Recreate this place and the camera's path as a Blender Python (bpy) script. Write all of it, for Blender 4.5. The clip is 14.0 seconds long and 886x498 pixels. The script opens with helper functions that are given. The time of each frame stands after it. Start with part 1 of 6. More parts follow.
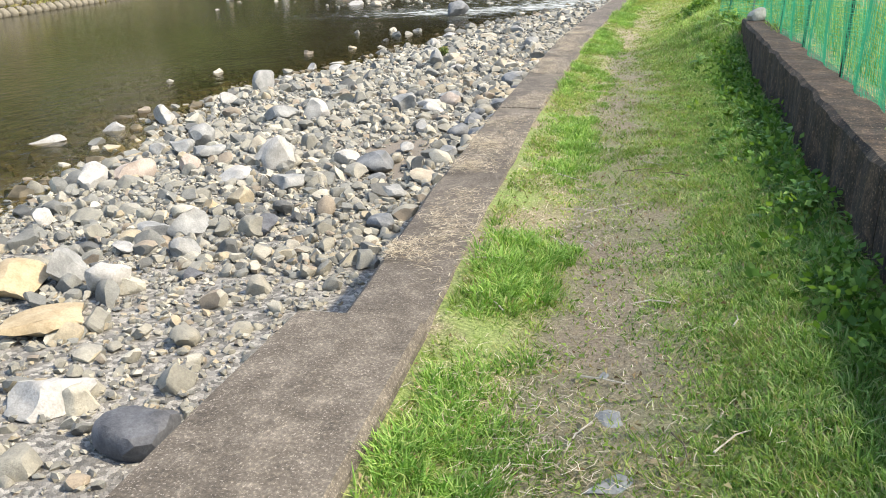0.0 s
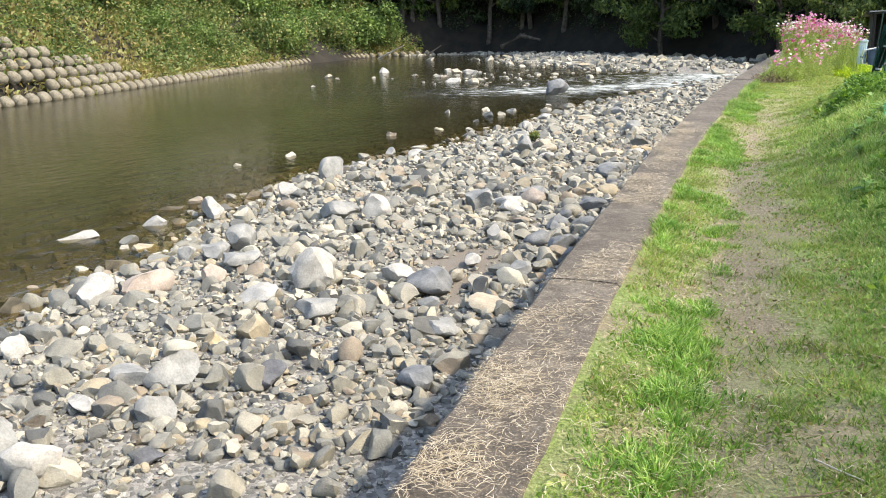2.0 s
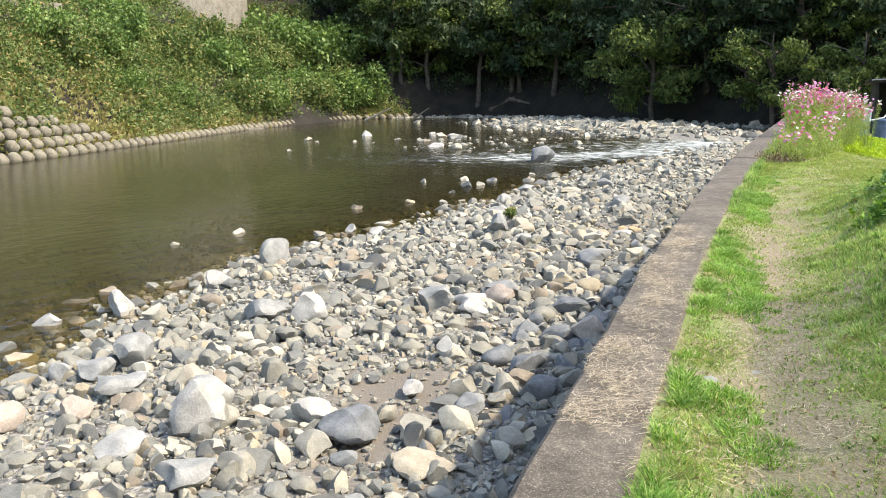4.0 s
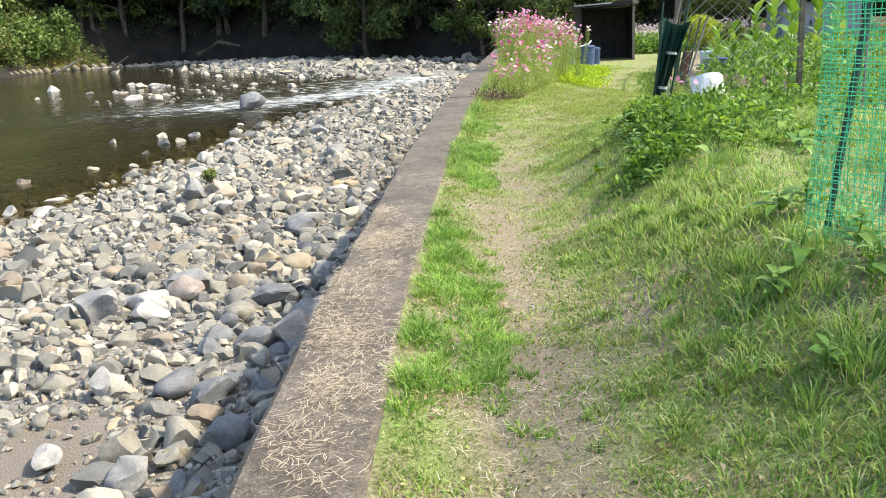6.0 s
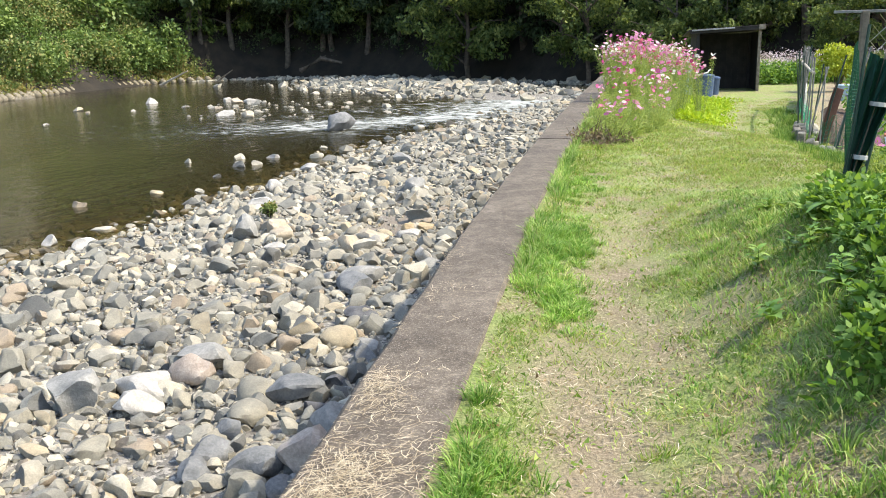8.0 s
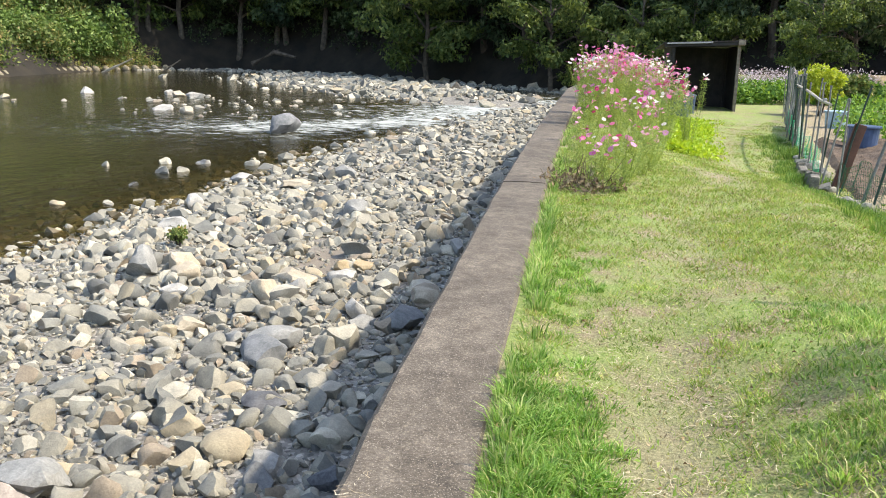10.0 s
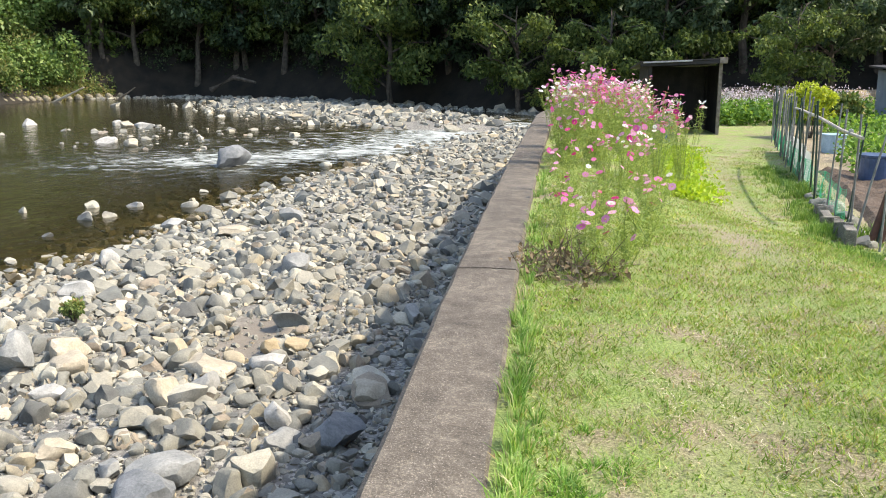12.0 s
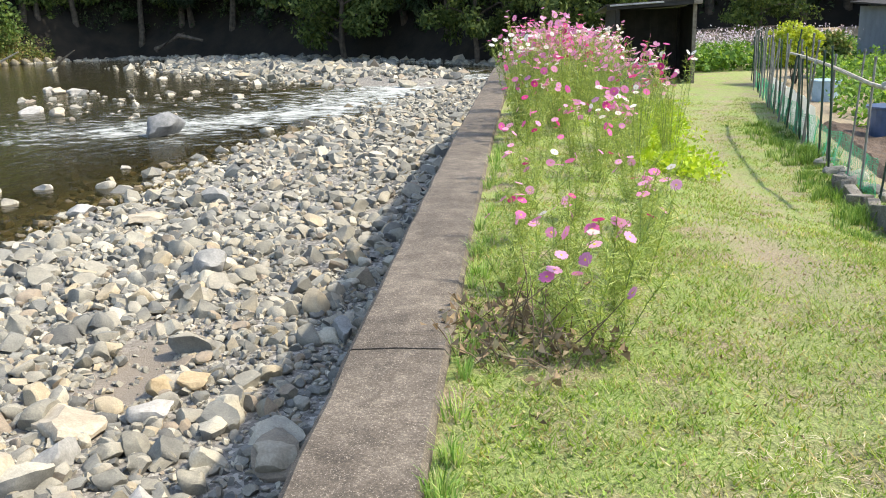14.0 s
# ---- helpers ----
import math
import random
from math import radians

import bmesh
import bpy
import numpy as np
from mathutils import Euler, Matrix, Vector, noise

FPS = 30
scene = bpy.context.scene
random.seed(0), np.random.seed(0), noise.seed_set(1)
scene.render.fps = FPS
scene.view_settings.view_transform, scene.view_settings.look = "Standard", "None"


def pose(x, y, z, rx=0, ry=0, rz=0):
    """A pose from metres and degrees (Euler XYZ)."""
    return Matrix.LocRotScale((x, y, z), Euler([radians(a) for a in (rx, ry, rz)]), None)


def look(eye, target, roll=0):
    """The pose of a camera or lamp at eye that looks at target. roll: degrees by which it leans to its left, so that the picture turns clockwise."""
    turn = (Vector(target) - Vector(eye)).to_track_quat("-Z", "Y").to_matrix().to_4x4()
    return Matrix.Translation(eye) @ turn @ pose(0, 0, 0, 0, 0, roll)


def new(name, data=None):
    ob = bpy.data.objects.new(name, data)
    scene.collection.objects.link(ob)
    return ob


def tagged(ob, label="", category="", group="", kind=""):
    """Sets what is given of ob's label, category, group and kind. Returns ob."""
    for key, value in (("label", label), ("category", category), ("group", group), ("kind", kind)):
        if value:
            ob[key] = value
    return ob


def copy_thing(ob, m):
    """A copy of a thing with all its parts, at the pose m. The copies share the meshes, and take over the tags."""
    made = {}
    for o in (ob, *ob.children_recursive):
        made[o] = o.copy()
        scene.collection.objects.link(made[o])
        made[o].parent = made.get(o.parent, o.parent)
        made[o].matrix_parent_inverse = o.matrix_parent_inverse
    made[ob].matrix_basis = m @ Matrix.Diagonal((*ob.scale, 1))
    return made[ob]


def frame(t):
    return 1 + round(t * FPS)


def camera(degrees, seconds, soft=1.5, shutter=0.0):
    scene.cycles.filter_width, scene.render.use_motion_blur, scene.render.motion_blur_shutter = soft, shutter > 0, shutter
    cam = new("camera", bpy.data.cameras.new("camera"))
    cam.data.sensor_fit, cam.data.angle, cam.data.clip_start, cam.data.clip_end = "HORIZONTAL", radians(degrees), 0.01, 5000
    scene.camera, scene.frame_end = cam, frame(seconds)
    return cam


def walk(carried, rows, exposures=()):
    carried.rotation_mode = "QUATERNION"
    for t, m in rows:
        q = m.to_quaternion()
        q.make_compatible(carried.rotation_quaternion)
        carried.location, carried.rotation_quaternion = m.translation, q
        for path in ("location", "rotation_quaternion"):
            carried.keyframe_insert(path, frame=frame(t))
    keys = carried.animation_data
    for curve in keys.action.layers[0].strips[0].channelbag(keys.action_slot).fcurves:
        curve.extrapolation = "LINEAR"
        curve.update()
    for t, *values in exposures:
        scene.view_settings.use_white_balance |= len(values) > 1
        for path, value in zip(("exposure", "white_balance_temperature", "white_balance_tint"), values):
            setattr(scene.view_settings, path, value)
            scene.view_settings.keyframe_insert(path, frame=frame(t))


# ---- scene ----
cam = camera(52.5, 14.0, soft=1.0)
METRES, EYE, TILT, LEAN, TURN = 20.2, 1.4, 0.0, 0.0, 14.5
ROWS = [
    (0.0, 0.0, 0.0, 0.0, -0.34, -18.8, 0.99),
    (0.5, 0.0091, 0.0365, -0.0008, 0.7, -17.33, 1.48),
    (1.0, 0.0145, 0.0747, -0.0005, 2.34, -16.52, 0.73),
    (1.5, 0.019, 0.1122, -0.0003, 5.52, -15.04, 1.4),
    (2.0, 0.023, 0.1509, -0.0004, 6.33, -14.16, 1.15),
    (4.5, 0.0463, 0.3357, 0.0038, 5.48, -9.51, 0.51),
    (5.0, 0.0507, 0.3693, 0.0024, -4.02, -9.27, 4.04),
    (5.5, 0.0617, 0.4016, 0.0011, -7.75, -13.85, 4.21),
    (6.0, 0.0734, 0.435, -0.001, -11.6, -14.59, 2.7),
    (6.5, 0.0844, 0.468, -0.0016, -9.31, -13.8, 3.34),
    (7.0, 0.0954, 0.5071, -0.0031, -6.52, -13.49, 2.59),
    (7.5, 0.1042, 0.5415, -0.0024, -4.76, -13.18, 1.58),
    (10.0, 0.1337, 0.7178, 0.0036, -7.37, -13.2, -1.23),
    (10.5, 0.1406, 0.7511, 0.0051, -9.41, -12.73, -0.54),
    (11.0, 0.1511, 0.7826, 0.0053, -10.73, -13.51, -0.24),
    (11.5, 0.1591, 0.816, 0.0067, -11.63, -12.68, -0.86),
    (12.0, 0.166, 0.8496, 0.0078, -9.43, -11.93, -0.15),
    (12.5, 0.1727, 0.8803, 0.0075, -6.68, -11.77, 0.05),
    (13.0, 0.1843, 0.9122, 0.0082, -7.24, -12.66, -0.02),
    (13.5, 0.1949, 0.9438, 0.0091, -9.37, -13.8, -0.32),
    (14.0, 0.2072, 0.9736, 0.007, -11.93, -15.01, 1.66),
]
walk(cam, [(t, pose(0, 0, EYE, TILT, LEAN, TURN) @ pose(METRES * x, METRES * y, METRES * z, 90 + pitch, roll, yaw)) for t, x, y, z, yaw, pitch, roll in ROWS],
     exposures=[(0.0, 0.78, 7350, 10), (3.5, 0.81, 7350, 10), (5.0, 0.87, 7350, 10), (8.0, 0.86, 7350, 10), (10.0, 0.82, 7350, 10), (14.0, 0.82, 7350, 10)])

# ---- world, sun and exposure ----
SUN_TO = Vector((1.0, 0.04, 1.2)).normalized()
world = bpy.data.worlds.new("sky")
scene.world = world
world.use_nodes = True
wn = world.node_tree.nodes
sky = wn.new("ShaderNodeTexSky")
sky.sky_type = 'NISHITA'
sky.sun_disc = False
sky.sun_elevation = math.asin(SUN_TO.z)
sky.sun_rotation = math.atan2(SUN_TO.x, SUN_TO.y)
wn["Background"].inputs["Strength"].default_value = 0.3
world.node_tree.links.new(sky.outputs[0], wn["Background"].inputs["Color"])
sun = new("sun", bpy.data.lights.new("sun", 'SUN'))
sun.data.energy = 4.05
sun.data.angle = radians(1.3)
sun.data.color = (1.0, 0.95, 0.87)
sun.matrix_world = look(SUN_TO * 50, (0, 0, 0))


# ---- materials ----
def node_material(name):
    m = bpy.data.materials.new(name)
    m.use_nodes = True
    return m, m.node_tree.nodes, m.node_tree.links, m.node_tree.nodes["Principled BSDF"]


def add(nodes, links, kind, settings=None, **links_in):
    n = nodes.new(kind)
    for key, value in (settings or {}).items():
        n.inputs[key].default_value = value
    for key, value in links_in.items():
        links.new(value, n.inputs[key])
    return n


def ramp(nodes, links, fac, stops, constant=False):
    n = nodes.new("ShaderNodeValToRGB")
    e = n.color_ramp.elements
    while len(e) < len(stops):
        e.new(0.5)
    for el, (p, c) in zip(e, stops):
        el.position = p
        el.color = (*c, 1)
    if constant:
        n.color_ramp.interpolation = 'CONSTANT'
    links.new(fac, n.inputs[0])
    return n.outputs[0]


def mix(nodes, links, fac, a, b, mode='MIX'):
    n = nodes.new("ShaderNodeMix")
    n.data_type = 'RGBA'
    n.blend_type = mode
    for sock, v in ((n.inputs[0], fac), (n.inputs[6], a), (n.inputs[7], b)):
        if isinstance(v, (int, float)):
            sock.default_value = v
        elif isinstance(v, tuple):
            sock.default_value = (*v, 1)
        else:
            links.new(v, sock)
    return n.outputs[2]


def coords(nodes):
    return nodes.new("ShaderNodeNewGeometry").outputs["Position"]


def noise_at(nodes, links, scale, detail=4.0, rough=0.6, vec=None):
    n = nodes.new("ShaderNodeTexNoise")
    n.inputs["Scale"].default_value = scale
    n.inputs["Detail"].default_value = detail
    n.inputs["Roughness"].default_value = rough
    links.new(vec if vec is not None else coords(nodes), n.inputs["Vector"])
    return n.outputs["Fac"]


def bump_in(nodes, links, bsdf, height, strength, distance):
    b = nodes.new("ShaderNodeBump")
    b.inputs["Strength"].default_value = strength
    b.inputs["Distance"].default_value = distance
    links.new(height, b.inputs["Height"])
    links.new(b.outputs[0], bsdf.inputs["Normal"])


def plain(name, c1, c2, scale=8.0, rough=0.7, bump=0.3, distance=0.01, metal=0.0, per_object=0.0, fine=60.0):
    """A two-scale mottled surface."""
    m, n, l, b = node_material(name)
    vec = n.new("ShaderNodeTexCoord").outputs["Object"]
    big = noise_at(n, l, scale, vec=vec)
    small = noise_at(n, l, fine, 3.0, vec=vec)
    col = mix(n, l, ramp(n, l, big, [(0.35, (0, 0, 0)), (0.68, (1, 1, 1))]), c1, c2)
    col = mix(n, l, 0.35, col, ramp(n, l, small, [(0.3, (0.35, 0.35, 0.35)), (0.7, (0.75, 0.75, 0.75))]), 'OVERLAY')
    if per_object:
        rnd = n.new("ShaderNodeObjectInfo").outputs["Random"]
        k = 1.0 - per_object
        col = mix(n, l, 1.0, col, ramp(n, l, rnd, [(0.0, (k, k, k)), (1.0, (1, 1, 1))]), 'MULTIPLY')
    l.new(col, b.inputs["Base Color"])
    b.inputs["Roughness"].default_value = rough
    b.inputs["Metallic"].default_value = metal
    bump_in(n, l, b, small, bump, distance)
    return m


def leaf(name, stops, through_light=0.35, gloss=0.45, by_object=False, patch=0.0, own=False, tint_to=(1.35, 1.3, 0.5)):
    """Thin foliage: colour varies leaf by leaf, and some light passes."""
    m, n, l, b = node_material(name)
    if by_object:
        rnd = n.new("ShaderNodeObjectInfo").outputs["Random"]
    else:
        rnd = n.new("ShaderNodeNewGeometry").outputs["Random Per Island"]
    col = ramp(n, l, rnd, stops)
    if patch:
        big = noise_at(n, l, patch, 3.0)
        k = ramp(n, l, big, [(0.3, (0.58, 0.64, 0.5)), (0.7, (1.15, 1.08, 0.98))])
        col = mix(n, l, 1.0, col, k, 'MULTIPLY')
        k = ramp(n, l, noise_at(n, l, patch * 6.5, 2.0), [(0.32, (0.62, 0.68, 0.6)), (0.62, (1.06, 1.04, 1.0))])
        col = mix(n, l, 1.0, col, k, 'MULTIPLY')
    if own:
        one = n.new("ShaderNodeObjectInfo").outputs["Random"]
        col = mix(n, l, 1.0, col, ramp(n, l, one, [(0.0, (0.35, 0.45, 0.5)), (0.4, (0.75, 0.8, 0.8)), (0.75, (1.1, 1.1, 1.0)), (0.9, (1.4, 1.35, 0.9)), (1.0, (1.9, 1.8, 0.9))]), 'MULTIPLY')
    l.new(col, b.inputs["Base Color"])
    b.inputs["Roughness"].default_value = gloss
    b.inputs["Specular IOR Level"].default_value = 0.18
    t = n.new("ShaderNodeBsdfTranslucent")
    tint = mix(n, l, 1.0, col, tint_to, 'MULTIPLY')
    l.new(tint, t.inputs["Color"])
    mx = n.new("ShaderNodeMixShader")
    mx.inputs[0].default_value = through_light
    l.new(b.outputs[0], mx.inputs[1])
    l.new(t.outputs[0], mx.inputs[2])
    l.new(mx.outputs[0], n["Material Output"].inputs["Surface"])
    return m


STONE = [(0.0, (0.203, 0.195, 0.160)), (0.16, (0.272, 0.257, 0.211)), (0.3, (0.141, 0.142, 0.128)), (0.42, (0.241, 0.228, 0.184)),
         (0.56, (0.177, 0.177, 0.156)), (0.68, (0.317, 0.271, 0.188)), (0.75, (0.369, 0.347, 0.280)), (0.88, (0.094, 0.095, 0.088)), (0.94, (0.239, 0.198, 0.147))]


def stone_material(name, by_object):
    m, n, l, b = node_material(name)
    if by_object:
        rnd = n.new("ShaderNodeObjectInfo").outputs["Random"]
    else:
        rnd = n.new("ShaderNodeNewGeometry").outputs["Random Per Island"]
    col = ramp(n, l, rnd, STONE, constant=True)
    big = noise_at(n, l, 6.0, 5.0, 0.65)
    fine = noise_at(n, l, 55.0, 4.0, 0.7)
    col = mix(n, l, 0.55, col, ramp(n, l, big, [(0.3, (0.3, 0.3, 0.31)), (0.7, (0.72, 0.71, 0.68))]), 'OVERLAY')
    col = mix(n, l, 0.35, col, ramp(n, l, fine, [(0.3, (0.25, 0.25, 0.25)), (0.7, (0.8, 0.8, 0.78))]), 'OVERLAY')
    l.new(col, b.inputs["Base Color"])
    b.inputs["Roughness"].default_value = 0.82
    bump_in(n, l, b, noise_at(n, l, 22.0, 6.0, 0.75), 0.7, 0.022)
    return m


M_STONE = stone_material("river stone", True)
M_STONES = stone_material("river stones", False)


def gravel_material():
    """Grey gravel and silt between the stones."""
    m, n, l, b = node_material("gravel bed")
    pos = coords(n)
    v = n.new("ShaderNodeTexVoronoi")
    v.inputs["Scale"].default_value = 22.0
    l.new(pos, v.inputs["Vector"])
    v2 = n.new("ShaderNodeTexVoronoi")
    v2.inputs["Scale"].default_value = 60.0
    l.new(pos, v2.inputs["Vector"])
    sep = n.new("ShaderNodeSeparateColor")
    l.new(v.outputs["Color"], sep.inputs[0])
    col = ramp(n, l, sep.outputs[0], [(0.0, (0.085, 0.081, 0.071)), (0.5, (0.175, 0.165, 0.144)), (0.85, (0.28, 0.264, 0.23)), (1.0, (0.38, 0.36, 0.31))])
    silt = n.new("ShaderNodeAttribute")
    silt.attribute_name = "silt"
    fine = noise_at(n, l, 90.0, 3.0)
    sand = ramp(n, l, fine, [(0.3, (0.13, 0.108, 0.082)), (0.7, (0.22, 0.19, 0.15))])
    col = mix(n, l, silt.outputs["Fac"], col, sand)
    deep = n.new("ShaderNodeAttribute")
    deep.attribute_name = "under"
    mud = ramp(n, l, noise_at(n, l, 1.6, 5.0), [(0.3, (0.045, 0.038, 0.016)), (0.7, (0.11, 0.085, 0.04))])
    col = mix(n, l, deep.outputs["Fac"], col, mud)
    l.new(col, b.inputs["Base Color"])
    b.inputs["Roughness"].default_value = 0.85
    h = n.new("ShaderNodeMath")
    h.operation = 'ADD'
    l.new(v.outputs["Distance"], h.inputs[0])
    l.new(v2.outputs["Distance"], h.inputs[1])
    inv = n.new("ShaderNodeMath")
    inv.operation = 'MULTIPLY'
    inv.inputs[1].default_value = -1.0
    l.new(h.outputs[0], inv.inputs[0])
    bump_in(n, l, b, inv.outputs[0], 0.5, 0.025)
    return m


def turf_material():
    """Soil with thatch; bare trail where the feet go."""
    m, n, l, b = node_material("turf soil")
    bare = n.new("ShaderNodeAttribute")
    bare.attribute_name = "bare"
    big = noise_at(n, l, 2.2, 5.0)
    fine = noise_at(n, l, 70.0, 5.0, 0.7)
    green = ramp(n, l, fine, [(0.3, (0.07, 0.10, 0.022)), (0.5, (0.19, 0.26, 0.06)), (0.7, (0.36, 0.40, 0.14))])
    thatch = ramp(n, l, fine, [(0.3, (0.075, 0.056, 0.034)), (0.52, (0.25, 0.205, 0.115)), (0.7, (0.50, 0.43, 0.27))])
    soil = ramp(n, l, fine, [(0.3, (0.165, 0.125, 0.085)), (0.55, (0.29, 0.228, 0.155)), (0.75, (0.43, 0.35, 0.245))])
    col = mix(n, l, ramp(n, l, big, [(0.44, (0, 0, 0)), (0.64, (1, 1, 1))]), green, thatch)
    col = mix(n, l, bare.outputs["Fac"], col, soil)
    l.new(col, b.inputs["Base Color"])
    b.inputs["Roughness"].default_value = 0.9
    bump_in(n, l, b, fine, 0.8, 0.03)
    return m


def water_material():
    """Clear brown-green river: gloss over a murk that thickens with depth, broken white in the rapids."""
    m, n, l, b = node_material("river water")
    murk = n.new("ShaderNodeAttribute")
    murk.attribute_name = "murk"
    foam = n.new("ShaderNodeAttribute")
    foam.attribute_name = "foam"
    pos = coords(n)
    mp = n.new("ShaderNodeMapping")
    mp.inputs["Scale"].default_value = (1.0, 0.55, 1.0)
    mp.inputs["Rotation"].default_value = (0, 0, 0.5)
    l.new(pos, mp.inputs[0])
    ripple = noise_at(n, l, 2.6, 4.0, 0.55, mp.outputs[0])
    swirl = noise_at(n, l, 0.35, 4.0, 0.6, mp.outputs[0])
    body = n.new("ShaderNodeBsdfDiffuse")
    l.new(ramp(n, l, swirl, [(0.3, (0.036, 0.032, 0.015)), (0.7, (0.060, 0.054, 0.026))]), body.inputs["Color"])
    clear = n.new("ShaderNodeBsdfTransparent")
    clear.inputs["Color"].default_value = (0.78, 0.72, 0.50, 1)
    inner = n.new("ShaderNodeMixShader")
    l.new(murk.outputs["Fac"], inner.inputs[0])
    l.new(clear.outputs[0], inner.inputs[1])
    l.new(body.outputs[0], inner.inputs[2])
    bp = n.new("ShaderNodeBump")
    st = n.new("ShaderNodeMath")
    st.operation = 'MULTIPLY_ADD'
    st.inputs[1].default_value = 3.0
    st.inputs[2].default_value = 0.12
    l.new(foam.outputs["Fac"], st.inputs[0])
    l.new(st.outputs[0], bp.inputs["Strength"])
    bp.inputs["Distance"].default_value = 0.16
    l.new(ripple, bp.inputs["Height"])
    gloss = n.new("ShaderNodeBsdfGlossy")
    gloss.inputs["Roughness"].default_value = 0.09
    l.new(bp.outputs[0], gloss.inputs["Normal"])
    fr = n.new("ShaderNodeFresnel")
    fr.inputs["IOR"].default_value = 1.33
    l.new(bp.outputs[0], fr.inputs["Normal"])
    top = n.new("ShaderNodeMixShader")
    l.new(fr.outputs[0], top.inputs[0])
    l.new(inner.outputs[0], top.inputs[1])
    l.new(gloss.outputs[0], top.inputs[2])
    mp2 = n.new("ShaderNodeMapping")
    mp2.inputs["Scale"].default_value = (0.8, 1.6, 1.0)
    mp2.inputs["Rotation"].default_value = (0, 0, -0.5)
    l.new(pos, mp2.inputs[0])
    streak = noise_at(n, l, 1.5, 6.0, 0.72, mp2.outputs[0])
    thr = n.new("ShaderNodeMath")
    thr.operation = 'ADD'
    l.new(streak, thr.inputs[0])
    l.new(foam.outputs["Fac"], thr.inputs[1])
    f = ramp(n, l, thr.outputs[0], [(0.75, (0, 0, 0)), (1.06, (1, 1, 1))])
    white = n.new("ShaderNodeBsdfDiffuse")
    white.inputs["Color"].default_value = (0.42, 0.45, 0.43, 1)
    out = n.new("ShaderNodeMixShader")
    l.new(f, out.inputs[0])
    l.new(top.outputs[0], out.inputs[1])
    l.new(white.outputs[0], out.inputs[2])
    l.new(out.outputs[0], n["Material Output"].inputs["Surface"])
    return m


def concrete_material(name, c_dark, c_mid, c_light, speckle=130.0):
    m, n, l, b = node_material(name)
    big = noise_at(n, l, 1.3, 6.0, 0.65)
    mid = noise_at(n, l, 9.0, 5.0, 0.7)
    mp = n.new("ShaderNodeMapping")
    mp.inputs["Scale"].default_value = (1.0, 0.8, 1.0)
    l.new(coords(n), mp.inputs[0])
    grit = noise_at(n, l, speckle, 3.0, 0.65, mp.outputs[0])
    col = ramp(n, l, mid, [(0.3, c_dark), (0.52, c_mid), (0.72, c_light)])
    col = mix(n, l, 0.6, col, ramp(n, l, big, [(0.35, (0.32, 0.3, 0.27)), (0.65, (0.7, 0.69, 0.66))]), 'OVERLAY')
    col = mix(n, l, 0.75, col, ramp(n, l, grit, [(0.3, (0.24, 0.23, 0.22)), (0.54, (0.48, 0.47, 0.46)), (0.60, (0.62, 0.61, 0.59)), (0.68, (1, 0.99, 0.95))]), 'OVERLAY')
    grain = noise_at(n, l, speckle * 1.9, 2.0, 0.5, mp.outputs[0])
    pale = ramp(n, l, grain, [(0.61, (0, 0, 0)), (0.68, (0.55, 0.55, 0.55))])
    col = mix(n, l, pale, col, tuple(min(1.0, 2.4 * c) for c in c_light))
    l.new(col, b.inputs["Base Color"])
    b.inputs["Roughness"].default_value = 0.9
    bump_in(n, l, b, grit, 0.6, 0.008)
    return m


M_GRAVEL = gravel_material()
M_TURF = turf_material()
M_WATER = water_material()
M_WALL = concrete_material("weathered river concrete", (0.056, 0.046, 0.035), (0.102, 0.087, 0.069), (0.165, 0.143, 0.118), 85.0)
M_DARKWALL = concrete_material("blackened concrete", (0.018, 0.012, 0.008), (0.055, 0.036, 0.023), (0.16, 0.105, 0.066), 45.0)
M_BLOCK = concrete_material("revetment concrete", (0.09, 0.08, 0.055), (0.17, 0.155, 0.115), (0.27, 0.25, 0.20), 30.0)
M_PALEWALL = concrete_material("pale stained concrete", (0.12, 0.108, 0.085), (0.21, 0.195, 0.16), (0.31, 0.29, 0.245), 20.0)
# Near-black base colour stands in for the shade under the dense crowns.
M_HILL = plain("forest floor darkened for tree shade", (0.007, 0.006, 0.004), (0.026, 0.020, 0.012), 0.6, 0.95, 0.5, 0.05, fine=9.0)
M_BARK = plain("tree bark", (0.045, 0.035, 0.025), (0.12, 0.095, 0.07), 3.0, 0.9, 0.6, 0.02, fine=25.0)
LAWN = [(0.0, (0.15, 0.27, 0.055)), (0.35, (0.27, 0.41, 0.105)), (0.62, (0.39, 0.51, 0.155)), (0.78, (0.48, 0.50, 0.24)), (0.86, (0.52, 0.45, 0.31)), (1.0, (0.40, 0.31, 0.20))]
RANK = [(0.0, (0.115, 0.235, 0.055)), (0.4, (0.275, 0.465, 0.14)), (0.75, (0.48, 0.63, 0.265)), (1.0, (0.56, 0.53, 0.36))]
M_LAWN = leaf("mown grass", LAWN, 0.35, 0.5, patch=1.4, tint_to=(1.2, 1.2, 0.75))
M_VERGE = leaf("verge grass", [(q, (0.95 * r, 0.95 * g, 0.75 * b)) for q, (r, g, b) in LAWN], 0.32, 0.5, patch=0.8, tint_to=(1.25, 1.2, 0.7))
M_RANK = leaf("rank grass", RANK, 0.4, 0.42, patch=0.9, tint_to=(1.15, 1.2, 0.75))
M_STRAW = leaf("dry straw", [(0.0, (0.26, 0.195, 0.12)), (0.45, (0.46, 0.38, 0.255)), (1.0, (0.68, 0.60, 0.45))], 0.1, 0.6, tint_to=(1, 1, 0.9))
